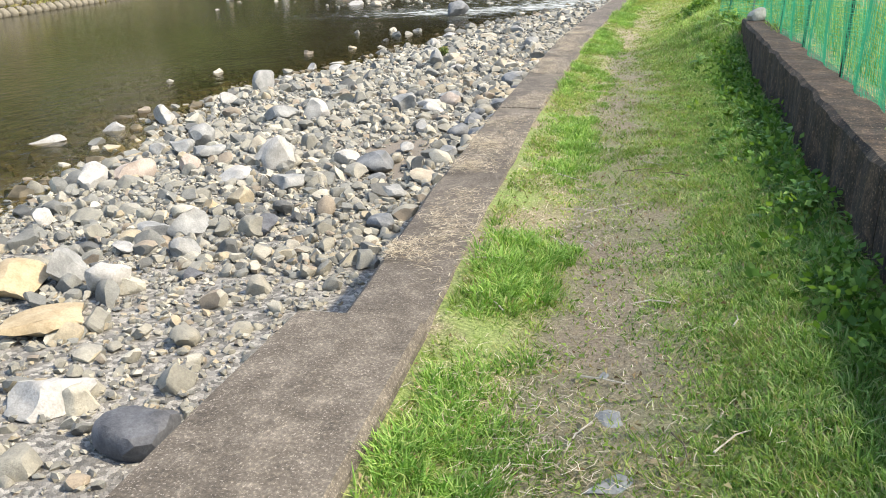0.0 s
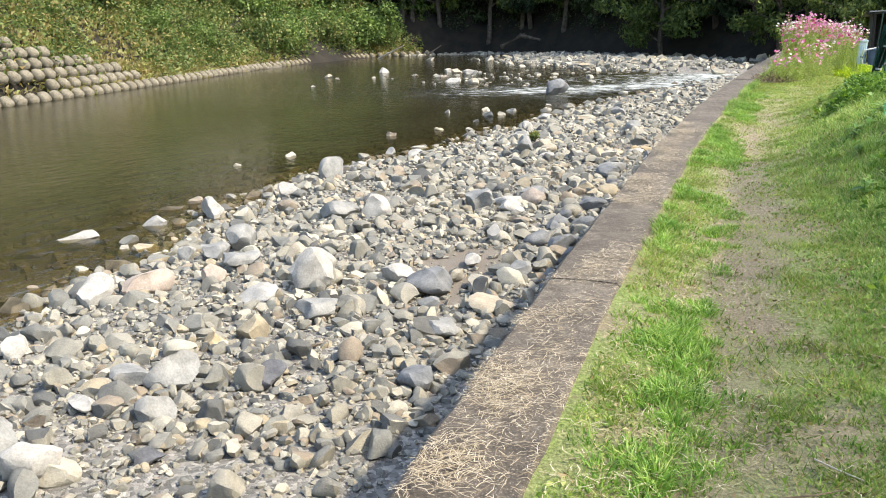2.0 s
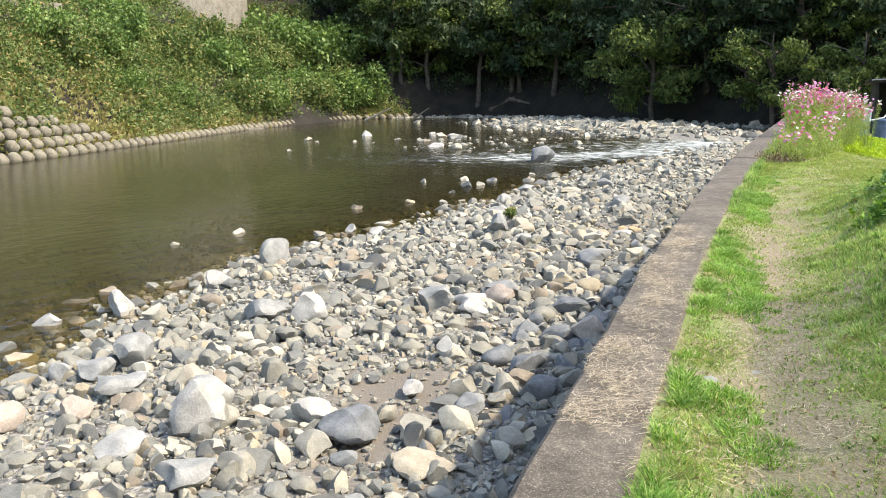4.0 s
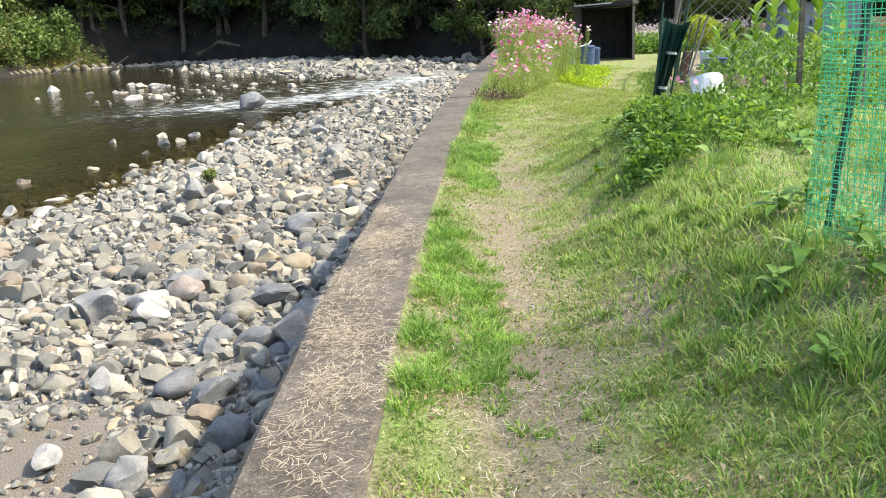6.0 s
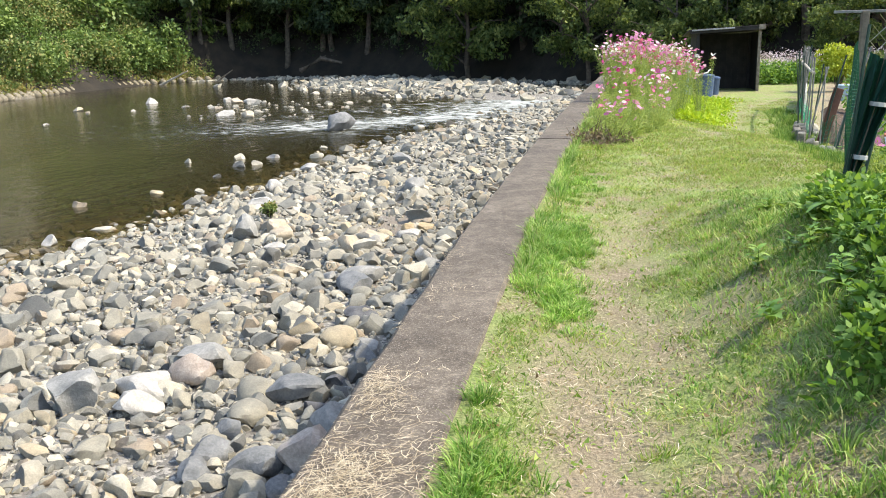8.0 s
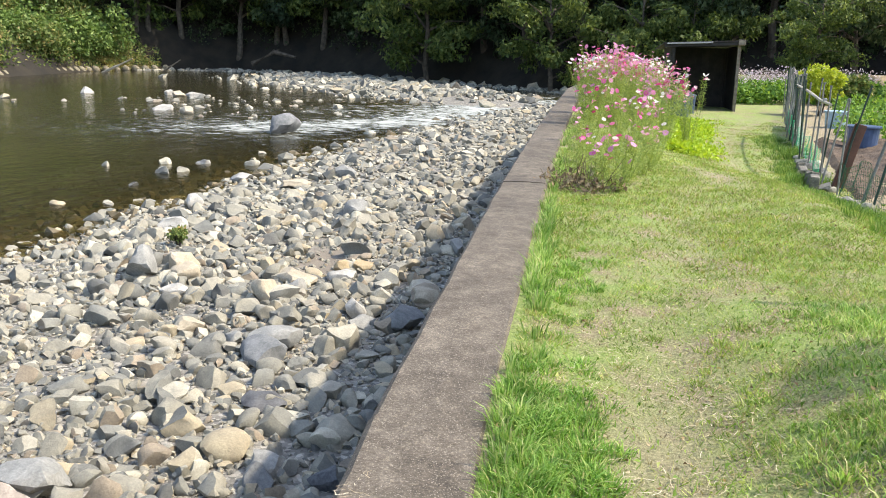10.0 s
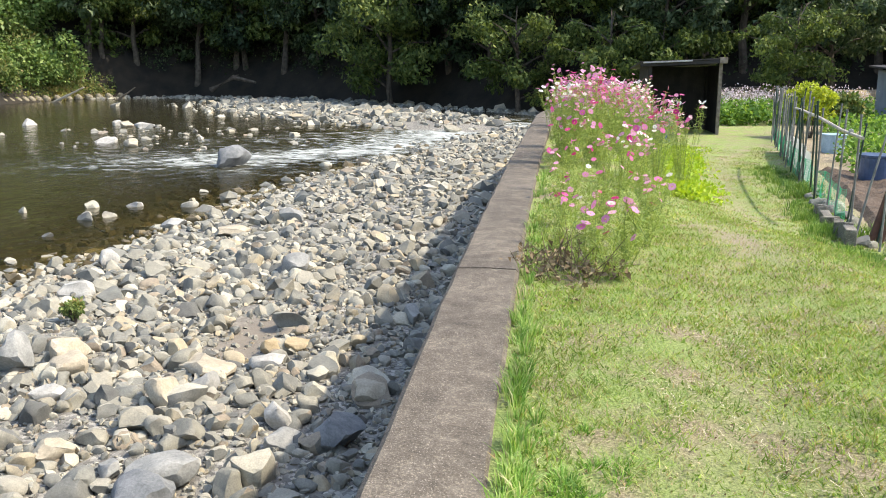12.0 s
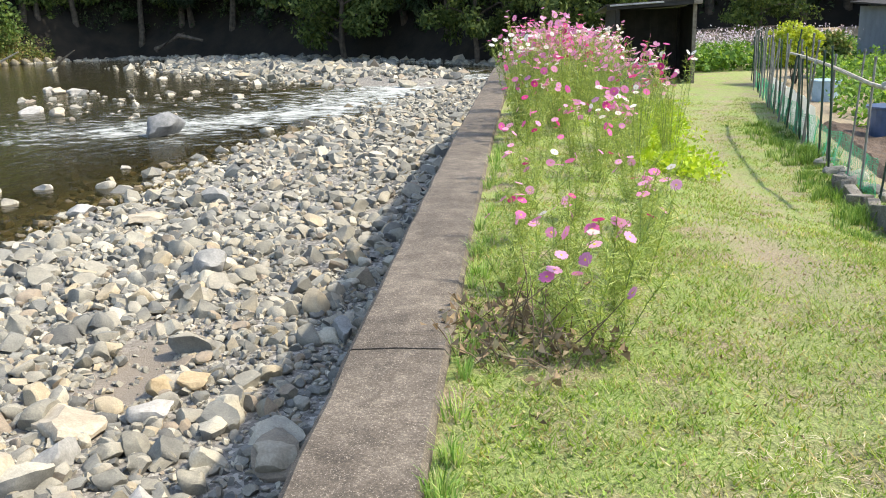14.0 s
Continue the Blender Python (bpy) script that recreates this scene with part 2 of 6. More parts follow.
M_CANOPY = leaf("tree leaves", [(0.0, (0.032, 0.056, 0.030)), (0.6, (0.080, 0.120, 0.060)), (1.0, (0.21, 0.255, 0.155))], 0.2, 0.5, patch=0.18, own=True, tint_to=(1.1, 1.2, 0.8))
M_SHRUB = leaf("bank shrub leaves", [(0.0, (0.075, 0.125, 0.045)), (0.5, (0.165, 0.235, 0.085)), (0.85, (0.30, 0.34, 0.14)), (1.0, (0.40, 0.28, 0.15))], 0.25, 0.45, patch=0.35, tint_to=(1.2, 1.25, 0.8))
M_LEAFY = leaf("bushy bank leaves", [(0.0, (0.09, 0.16, 0.055)), (0.6, (0.19, 0.29, 0.10)), (1.0, (0.34, 0.44, 0.17))], 0.28, 0.45, patch=0.3, tint_to=(1.2, 1.25, 0.7))
M_TALL = leaf("tall fence grass", [(0.0, (0.08, 0.17, 0.04)), (0.5, (0.18, 0.32, 0.09)), (1.0, (0.36, 0.46, 0.17))], 0.38, 0.45, patch=1.0, tint_to=(1.15, 1.2, 0.7))
M_LIME = leaf("lime green leaves", [(0.0, (0.22, 0.36, 0.03)), (1.0, (0.42, 0.52, 0.07))], 0.35, 0.5)
M_YELLOWBUSH = leaf("yellow-green leaves", [(0.0, (0.22, 0.30, 0.03)), (1.0, (0.44, 0.48, 0.08))], 0.35, 0.5)
M_WEED = leaf("broad weed leaves", [(0.0, (0.07, 0.16, 0.042)), (0.6, (0.16, 0.31, 0.085)), (1.0, (0.33, 0.50, 0.16))], 0.38, 0.6, patch=1.2)
# Yellow-green leaf colour, also brightened to stand in for sunlight on some crowns.
M_CANOPY_PALE = leaf("yellow-green tree leaves brightened as sunlit", [(0.0, (0.055, 0.09, 0.03)), (0.6, (0.125, 0.175, 0.06)), (1.0, (0.27, 0.32, 0.115))], 0.3, 0.6, patch=0.2, tint_to=(1.2, 1.25, 0.7))
M_DRYBANK = leaf("dry bank grass", [(0.0, (0.20, 0.17, 0.07)), (0.6, (0.34, 0.29, 0.14)), (1.0, (0.30, 0.36, 0.12))], 0.3, 0.7)


# ---- mesh helpers ----
def finish(ob, me, mats):
    for m in mats if isinstance(mats, (list, tuple)) else [mats]:
        me.materials.append(m)
    return ob


def part(name, bm, material, parent=None, label=""):
    """One bmesh as one mesh object, under a thing or a part."""
    me = bpy.data.meshes.new(name)
    bm.to_mesh(me)
    bm.free()
    ob = finish(new(name, me), me, material)
    if parent is not None:
        ob.parent = parent
    if label:
        ob["label"] = label
    return ob


def share(name, me, parent, m):
    """Another object on a mesh that exists already."""
    ob = new(name, me)
    ob.parent = parent
    ob.matrix_basis = m
    return ob


def empty(name, m, label, category, group="", kind=""):
    ob = new(name)
    ob.matrix_basis = m
    ob.empty_display_size = 0.1
    return tagged(ob, label, category, group, kind)


def mesh_np(name, verts, faces, mats, smooth=False, index=None):
    """A mesh object from arrays of corners and of faces that all have as many corners."""
    verts, faces = np.asarray(verts, np.float32), np.asarray(faces, np.int32)
    me = bpy.data.meshes.new(name)
    nf, k = faces.shape
    me.vertices.add(len(verts))
    me.vertices.foreach_set("co", verts.ravel())
    me.loops.add(nf * k)
    me.loops.foreach_set("vertex_index", faces.ravel())
    me.polygons.add(nf)
    me.polygons.foreach_set("loop_start", np.arange(0, nf * k, k, dtype=np.int32))
    me.polygons.foreach_set("use_smooth", np.full(nf, smooth))
    for m in mats if isinstance(mats, (list, tuple)) else [mats]:
        me.materials.append(m)
    if index is not None:
        me.polygons.foreach_set("material_index", np.asarray(index, np.int32))
    me.update(calc_edges=True)
    return new(name, me)


def crisp(ob, degrees=30):
    """Rounded shading that keeps the sharper edges."""
    ob.data.set_sharp_from_angle(angle=radians(degrees))
    return ob


def attribute(ob, name, values):
    a = ob.data.attributes.new(name, 'FLOAT', 'POINT')
    a.data.foreach_set("value", np.asarray(values, np.float32))


def box(bm, x0, x1, y0, y1, z0, z1, bevel=0.0, m=None):
    made = bmesh.ops.create_cube(bm, size=1.0, matrix=(m or Matrix()) @ Matrix.Translation(((x0 + x1) / 2, (y0 + y1) / 2, (z0 + z1) / 2)) @ Matrix.Diagonal((x1 - x0, y1 - y0, z1 - z0, 1)))
    if bevel:
        edges = {e for v in made["verts"] for e in v.link_edges}
        bmesh.ops.bevel(bm, geom=list(edges), offset=bevel, segments=2, affect='EDGES', profile=0.6)
    return bm


def tube(bm, points, radii, sides=6):
    """A tapered tube along points, closed at both ends."""
    rings = []
    pts = [Vector(p) for p in points]
    for i, p in enumerate(pts):
        d = (pts[min(i + 1, len(pts) - 1)] - pts[max(i - 1, 0)]).normalized()
        a = d.orthogonal().normalized()
        b = d.cross(a)
        r = radii[i] if hasattr(radii, "__len__") else radii
        rings.append([bm.verts.new(p + r * (math.cos(6.2832 * k / sides) * a + math.sin(6.2832 * k / sides) * b)) for k in range(sides)])
    for r0, r1 in zip(rings, rings[1:]):
        # keep neighbouring rings in step
        off = min(range(sides), key=lambda o: (r1[o].co - r0[0].co).length)
        for k in range(sides):
            bm.faces.new((r0[k], r0[(k + 1) % sides], r1[(k + 1 + off) % sides], r1[(k + off) % sides]))
    bm.faces.new(rings[0][::-1])
    bm.faces.new(rings[-1])
    return bm


def smoothstep(a, b, x):
    t = np.clip((np.asarray(x, float) - a) / (b - a), 0, 1)
    return t * t * (3 - 2 * t)


rng = np.random.default_rng(7)


def wobble(x, y, scale, seed=0):
    """Cheap smooth noise, about -1 to 1."""
    g = np.random.default_rng(seed)
    out = 0.0
    for k in range(7):
        a, ph = g.uniform(0, 6.283), g.uniform(0, 6.283)
        f = scale * g.uniform(0.5, 2.1)
        out = out + np.sin((np.cos(a) * x + np.sin(a) * y) * f + ph)
    return out / 3.2


# ---- the lie of the land ----
Z_BED, Z_WATER, Z_CAP = -2.25, -2.42, 0.05


def wall_right(y):
    return 0.03 + np.interp(y, [-40, 0, 3, 5, 8, 13, 18, 23, 26, 31, 36, 43, 48, 54, 60, 67, 72, 76, 79],
                     [-0.7, -0.72, -0.86, -0.97, -1.12, -1.25, -1.24, -1.12, -1.02, -0.82, -0.58, -0.25, 0.4, 1.5, 3.4, 7.5, 13, 22, 40])


def wall_left(y):
    return 0.02 + np.interp(y, [-40, 2.94, 2.941, 5, 8, 13, 18, 23, 26, 31, 36, 43, 48, 54, 60, 67, 72, 76, 79],
                     [-1.36, -1.37, -1.2, -1.36, -1.5, -1.67, -1.68, -1.57, -1.47, -1.28, -1.04, -0.7, -0.06, 1.0, 2.85, 6.9, 12.3, 21.2, 39.2])


def wall_mid(y):
    return 0.5 * (wall_left(y) + wall_right(y))


def shore(y):
    return np.interp(y, [-40, 0, 8, 11, 13, 16, 20, 24, 27, 32, 36, 41, 46, 50, 56, 61, 68, 72, 80],
                     [-12, -11, -10.6, -10, -9.6, -10.2, -10.8, -11.3, -10.1, -9.4, -9.0, -8.5, -7.8, -6.7, -5.5, -4, -1.4, 2, 30])


def left_bank(y):
    return np.interp(y, [-40, 20, 39, 47, 59, 75, 90, 100, 107, 112], [-30, -36, -38.8, -40, -42.5, -46, -47.5, -46.8, -43, -38])


def far_bank(x):
    return np.interp(x, [-60, -46, -43, -37, -25, -17, -8, 0, 10, 40, 60], [107, 107, 109, 112, 109, 104, 95, 88, 84, 81, 81])


def trail(y):
    return np.interp(y, [0, 3, 5, 8, 11, 14.5, 17, 19, 22, 26, 30, 36, 42, 50], [-0.1, -0.22, -0.36, -0.48, -0.63, -0.69, -0.66, -0.4, 0.1, 0.95, 1.8, 2.9, 4.9, 8.5])


def bank_height(x, y):
    """The raised garden beside the path and its grassy slope."""
    late = smoothstep(9.5, 12.5, y)
    edge0, edge1 = 0.15 - 0.65 * late, 0.95 - 0.2 * late
    t = np.clip((x - edge0) / (edge1 - edge0), 0, 1)
    slope = t * t * (3 - 2 * t)
    low = 0.10 * smoothstep(0.0, 0.8, x)
    h = late * 0.46 * slope + (1 - late) * np.where(x > 0.95, 0.46, low)
    return h * (1 - smoothstep(16.8, 20.5, y + 0.25 * x))


def land(x, y):
    s = x - wall_right(y)
    drop = 0.56 * smoothstep(23.5, 32, y) * smoothstep(0.1, 3.2, s) + 0.18 * smoothstep(32, 46, y)
    garden = 0.5 * smoothstep(19, 26, y) * smoothstep(1.2, 3.2, x) * (1 - smoothstep(24, 32, y))
    fine = 0.018 * wobble(x, y, 2.5, 3) + 0.008 * wobble(x, y, 9.0, 4)
    rut = -0.025 * np.exp(-((x - trail(y)) / 0.22) ** 2)
    edge = 0.04 * smoothstep(0.35, 0.03, s) * smoothstep(24, 20, y)
    return -drop - garden * 0.9 + bank_height(x, y) + fine * (1 - 12 * edge) + rut + edge - 0.01


def puddle(x, y):
    return np.exp(-(((x + 5.0) / 1.0) ** 2 + ((y - 16.0) / 1.1) ** 2)) + np.exp(-(((x + 4.8) / 0.45) ** 2 + ((y - 29.3) / 1.6) ** 2)) \
        + 0.8 * np.exp(-(((x + 2.6) / 0.8) ** 2 + ((y - 5.0) / 2.6) ** 2)) + 0.7 * np.exp(-(((x + 4.6) / 0.8) ** 2 + ((y - 14.0) / 1.2) ** 2))


def bar_height(x, y):
    """The stone bar across the far pool."""
    a = np.stack([x + 25, y - 97], -1)
    d = np.array([18.0, -23.0])
    q = np.clip((a @ d) / (d @ d), 0, 1)
    dist = np.hypot(a[..., 0] - q * d[0], a[..., 1] - q * d[1])
    return 1.1 * np.exp(-(dist / 5.5) ** 2) * (0.75 + 0.25 * q)


def bed(x, y):
    e = x - shore(y) + 0.5 * wobble(x, y, 0.9, 8)
    dry = Z_WATER + 0.17 * np.clip(e / 2.5, 0, 1)
    wet = Z_WATER - 0.75 * (1 - np.exp(np.minimum(e, 0) / 6.0))
    z = np.where(e > 0, dry, wet) + 0.03 * wobble(x, y, 1.3, 11) + 0.015 * wobble(x, y, 5, 12)
    z = z - 0.07 * np.clip(puddle(x, y), 0, 1) * (e > 0)
    return z + np.where(e < 0, bar_height(x, y), 0)


def hill(x, y):
    out = np.maximum(left_bank(y) - x, y - far_bank(x))
    return np.where(out > -1.5, -3.2 + np.where(out < 14, 0.92 * (out + 0.6), 13.4 + 0.55 * (out - 14)), -9.0)


def height(x, y):
    z = np.where(x > wall_mid(y), land(x, y), bed(x, y))
    right = -0.7 + 0.45 * np.maximum(x - 34 - 0.1 * y, 0)
    z = np.where(x > wall_mid(y), np.maximum(z, np.minimum(right, 40)), z)
    return np.maximum(z, np.minimum(hill(x, y), 75))


def bare_at(x, y):
    d = np.abs(x - trail(y)) / (0.23 + 0.05 * wobble(x * 0, y, 1.7, 21))
    b = 1 - smoothstep(0.5, 1.9, d + 0.5 * wobble(x, y, 6, 22))
    b = b * (0.8 + 0.2 * wobble(x, y, 1.1, 23)) * (1 - 0.75 * smoothstep(16.5, 20, y))
    b = np.maximum(b, 0.9 * smoothstep(0.45, 0.9, wobble(x, y, 3.1, 24)) * smoothstep(0.9, 0.4, np.abs(x + 0.55)) * smoothstep(20, 17, y))
    b = np.maximum(b, 0.85 * np.exp(-(((x - 1.00) / 0.34) ** 2 + ((y - 25.90) / 1.3) ** 2)))
    plot = smoothstep(0.0, 0.5, x - np.interp(y, [18, 21, 24, 28, 31, 33.3, 39.4, 47, 60], [1.6, 2.0, 2.45, 2.9, 3.4, 3.8, 5.1, 6.9, 9.5])) * smoothstep(18, 21, y)
    line = np.interp(y, [24, 28, 32, 36, 40, 46], [1.35, 1.75, 2.3, 3.0, 3.9, 5.4])
    b = np.maximum(b, 0.55 * np.exp(-((x - line) / 0.1) ** 2) * smoothstep(26, 29, y) * (0.7 + 0.4 * wobble(x, y, 1.5, 26)))
    return np.clip(np.maximum(b, 0.92 * plot), 0, 1)


# ---- ground: one sheet to the horizon ----
def build_ground():
    ys = np.concatenate([[-500, -200, -100, -60, -40, -25, -15, -9, -5, -3], np.arange(-2, 46, 0.16), np.arange(46, 80, 0.7), np.arange(80, 116, 1.2), np.arange(116, 140, 3.0), [145, 155, 170, 200, 260, 400, 800]])
    us = np.concatenate([[-800, -300, -180, -130, -100], np.arange(-85, -34, 1.1), np.arange(-34, -12, 0.7), np.arange(-12, -0.1, 0.16), [-0.012, 0.012],
                         np.arange(0.15, 5, 0.12), np.arange(5, 20, 0.7), np.arange(20, 60, 3.0), [70, 100, 200, 800]])
    u, y = np.meshgrid(us, ys)
    x = wall_mid(y) + u
    z = height(x, y)
    verts = np.stack([x, y, z], -1).reshape(-1, 3)
    r, c = y.shape
    i = (np.arange(r - 1)[:, None] * c + np.arange(c - 1)[None, :]).ravel()
    faces = np.stack([i, i + 1, i + c + 1, i + c], -1)
    mid = verts[faces].mean(1)
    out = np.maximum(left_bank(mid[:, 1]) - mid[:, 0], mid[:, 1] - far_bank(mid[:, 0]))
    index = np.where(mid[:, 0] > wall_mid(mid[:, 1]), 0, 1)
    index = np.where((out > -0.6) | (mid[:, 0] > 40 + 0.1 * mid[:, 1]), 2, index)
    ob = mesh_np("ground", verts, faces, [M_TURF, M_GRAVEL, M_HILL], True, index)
    fx, fy, fz = verts.T
    attribute(ob, "bare", bare_at(fx, fy))
    attribute(ob, "silt", np.clip(puddle(fx, fy) * 1.3, 0, 1))
    attribute(ob, "under", smoothstep(0.0, 0.35, Z_WATER - fz))
    return tagged(ob, "grassy path ground, gravel river bed and wooded slopes", "ground", kind="structure")


build_ground()


def build_water():
    ys = np.concatenate([np.arange(-30, 8, 2.0), np.arange(8, 40, 0.7), np.arange(40, 76, 0.35), np.arange(76, 116, 1.5)])
    us = np.concatenate([np.arange(-100, -44, 2.0), np.arange(-44, -16, 0.8), np.arange(-16, -0.2, 0.35), [-0.15]])
    u, y = np.meshgrid(us, ys)
    x = wall_mid(y) + u
    rapid = np.exp(-((x + 10.5 - (y - 58) * 0.45) / 6.2) ** 2) * smoothstep(43, 56, y) * (1 - smoothstep(76, 86, y))
    z = Z_WATER + rapid * (0.05 * wobble(x, y, 2.2, 31) + 0.04 * wobble(x, y, 4.6, 32)) + 0.004 * wobble(x, y, 2.0, 33)
    verts = np.stack([x, y, z], -1).reshape(-1, 3)
    r, c = y.shape
    i = (np.arange(r - 1)[:, None] * c + np.arange(c - 1)[None, :]).ravel()
    faces = np.stack([i, i + 1, i + c + 1, i + c], -1)
    ob = mesh_np("water", verts, faces, M_WATER, True)
    depth = Z_WATER - bed(x, y)
    attribute(ob, "murk", 0.10 + 0.72 * smoothstep(0.04, 0.6, depth).ravel())
    attribute(ob, "foam", (0.03 + 0.17 * rapid * (1 + 0.9 * wobble(x, y, 0.35, 35)) + 0.05 * np.exp(-((x + 5.5) / 4) ** 2 - ((y - 66) / 7) ** 2) + 0.12 * smoothstep(38, 52, y) * (1 - smoothstep(-6, 6, x)) * smoothstep(-40, -20, x)).ravel())
    return tagged(ob, "shallow brown-green river with white rapids", "river", kind="structure")


build_water()


# ---- river wall ----
def build_wall():
    top = empty("river_wall", Matrix(), "weathered concrete river wall beside the grassy path", "wall", kind="structure")
    joints = [-14, -5, 2.94, 7.6, 12.4, 17.9, 23.9, 29.6, 35.5, 41.5, 47.5, 53.5, 60, 67, 74]
    for k, (a, b) in enumerate(zip(joints, joints[1:])):
        a2, b2 = a + 0.002, b - 0.002
        ys = np.linspace(a2, b2, 13)
        lift = 0.003 * math.sin(k * 2.3) + (0.03 if k == 1 else 0)
        rows = []
        for y in ys:
            l, r = float(wall_left(y - 0.0005 if k == 1 else y + 0.0015)), float(wall_right(y))
            j = 0.006 * math.sin(y * 7.1 + k)
            base = l - 0.16
            rows.append([(base, y, -2.9), (l - 0.012 + j, y, Z_CAP - 0.03 + lift), (l + 0.018 + j, y, Z_CAP + lift), ((l + r) / 2, y, Z_CAP + 0.006 + lift),
                         (r - 0.02, y, Z_CAP + lift - 0.002), (r, y, Z_CAP - 0.03 + lift), (r + 0.05, y, -1.4)])
        v = np.array(rows)
        n, m = v.shape[:2]
        bm = bmesh.new()
        grid = [[bm.verts.new(p) for p in row] for row in v]
        for p in range(n - 1):
            for q in range(m - 1):
                bm.faces.new((grid[p][q], grid[p + 1][q], grid[p + 1][q + 1], grid[p][q + 1]))
            bm.faces.new((grid[p][m - 1], grid[p + 1][m - 1], grid[p + 1][0], grid[p][0]))
        bm.faces.new(grid[0])
        bm.faces.new(grid[-1][::-1])
        bmesh.ops.recalc_face_normals(bm, faces=bm.faces)
        part("wall_section", bm, M_WALL, top)


build_wall()

# ---- stones ----
def rock_shape(seed, level, flat=0.62, cuts=11):
    g = np.random.default_rng(seed)
    bm = bmesh.new()
    bmesh.ops.create_icosphere(bm, subdivisions=level, radius=1.0)
    v = np.array([q.co[:] for q in bm.verts])
    f = np.array([[q.index for q in p.verts] for p in bm.faces])
    bm.free()
    for _ in range(cuts):
        nrm = g.normal(size=3)
        nrm /= np.linalg.norm(nrm)
        v = v - np.maximum(v @ nrm - g.uniform(0.44, 0.86), 0)[:, None] * nrm
    v = v + 0.06 * np.sin(v[:, [1, 2, 0]] * g.uniform(3, 5) + g.uniform(0, 6, 3))
    v = v * np.array([1.0, g.uniform(0.6, 0.95), flat * g.uniform(0.8, 1.25)])
    return v, f


def turns(n, g):
    """Random turns: any way round, leaning a little."""
    a, b, c = g.uniform(0, 6.283, n), g.normal(0, 0.4, n), g.normal(0, 0.4, n)
    ca, sa, cb, sb, cc, sc = np.cos(a), np.sin(a), np.cos(b), np.sin(b), np.cos(c), np.sin(c)
    z, o = np.zeros(n), np.ones(n)
    ra = np.stack([ca, -sa, z, sa, ca, z, z, z, o], -1).reshape(n, 3, 3)
    rb = np.stack([o, z, z, z, cb, -sb, z, sb, cb], -1).reshape(n, 3, 3)
    rc = np.stack([cc, z, sc, z, o, z, -sc, z, cc], -1).reshape(n, 3, 3)
    return ra @ rb @ rc


def scatter_rocks(name, places, sizes, level, label, seed, material=None):
    g = np.random.default_rng(seed)
    shapes = [rock_shape(seed * 31 + k, level, 0.62, 11 if level > 1 else 4) for k in range(10)]
    which = g.integers(0, 10, len(places))
    vs, fs, at = [], [], 0
    for k, (v, f) in enumerate(shapes):
        sel = which == k
        n = int(sel.sum())
        if not n:
            continue
        r = turns(n, g) * sizes[sel][:, None, None]
        w = np.einsum('nij,vj->nvi', r, v) + places[sel][:, None, :]
        vs.append(w.reshape(-1, 3))
        fs.append((f[None] + (np.arange(n) * len(v))[:, None, None]).reshape(-1, 3) + at)
        at += n * len(v)
    ob = mesh_np(name, np.concatenate(vs), np.concatenate(fs), material or M_STONES, True)
    crisp(ob, 32)
    return tagged(ob, label, "stones", kind="stuff")


def on_bar(n, y0, y1, g, margin=0.25, spill=0.5):
    y = g.uniform(y0, y1, n)
    lo, hi = shore(y) - spill, wall_left(y) - margin
    x = lo + (hi - lo) * g.uniform(0, 1, n)
    return x, y


M_BEDSTONE = plain("algae-brown stone", (0.05, 0.04, 0.02), (0.16, 0.125, 0.07), 3.0, 0.7, 0.3, 0.01, fine=25.0)


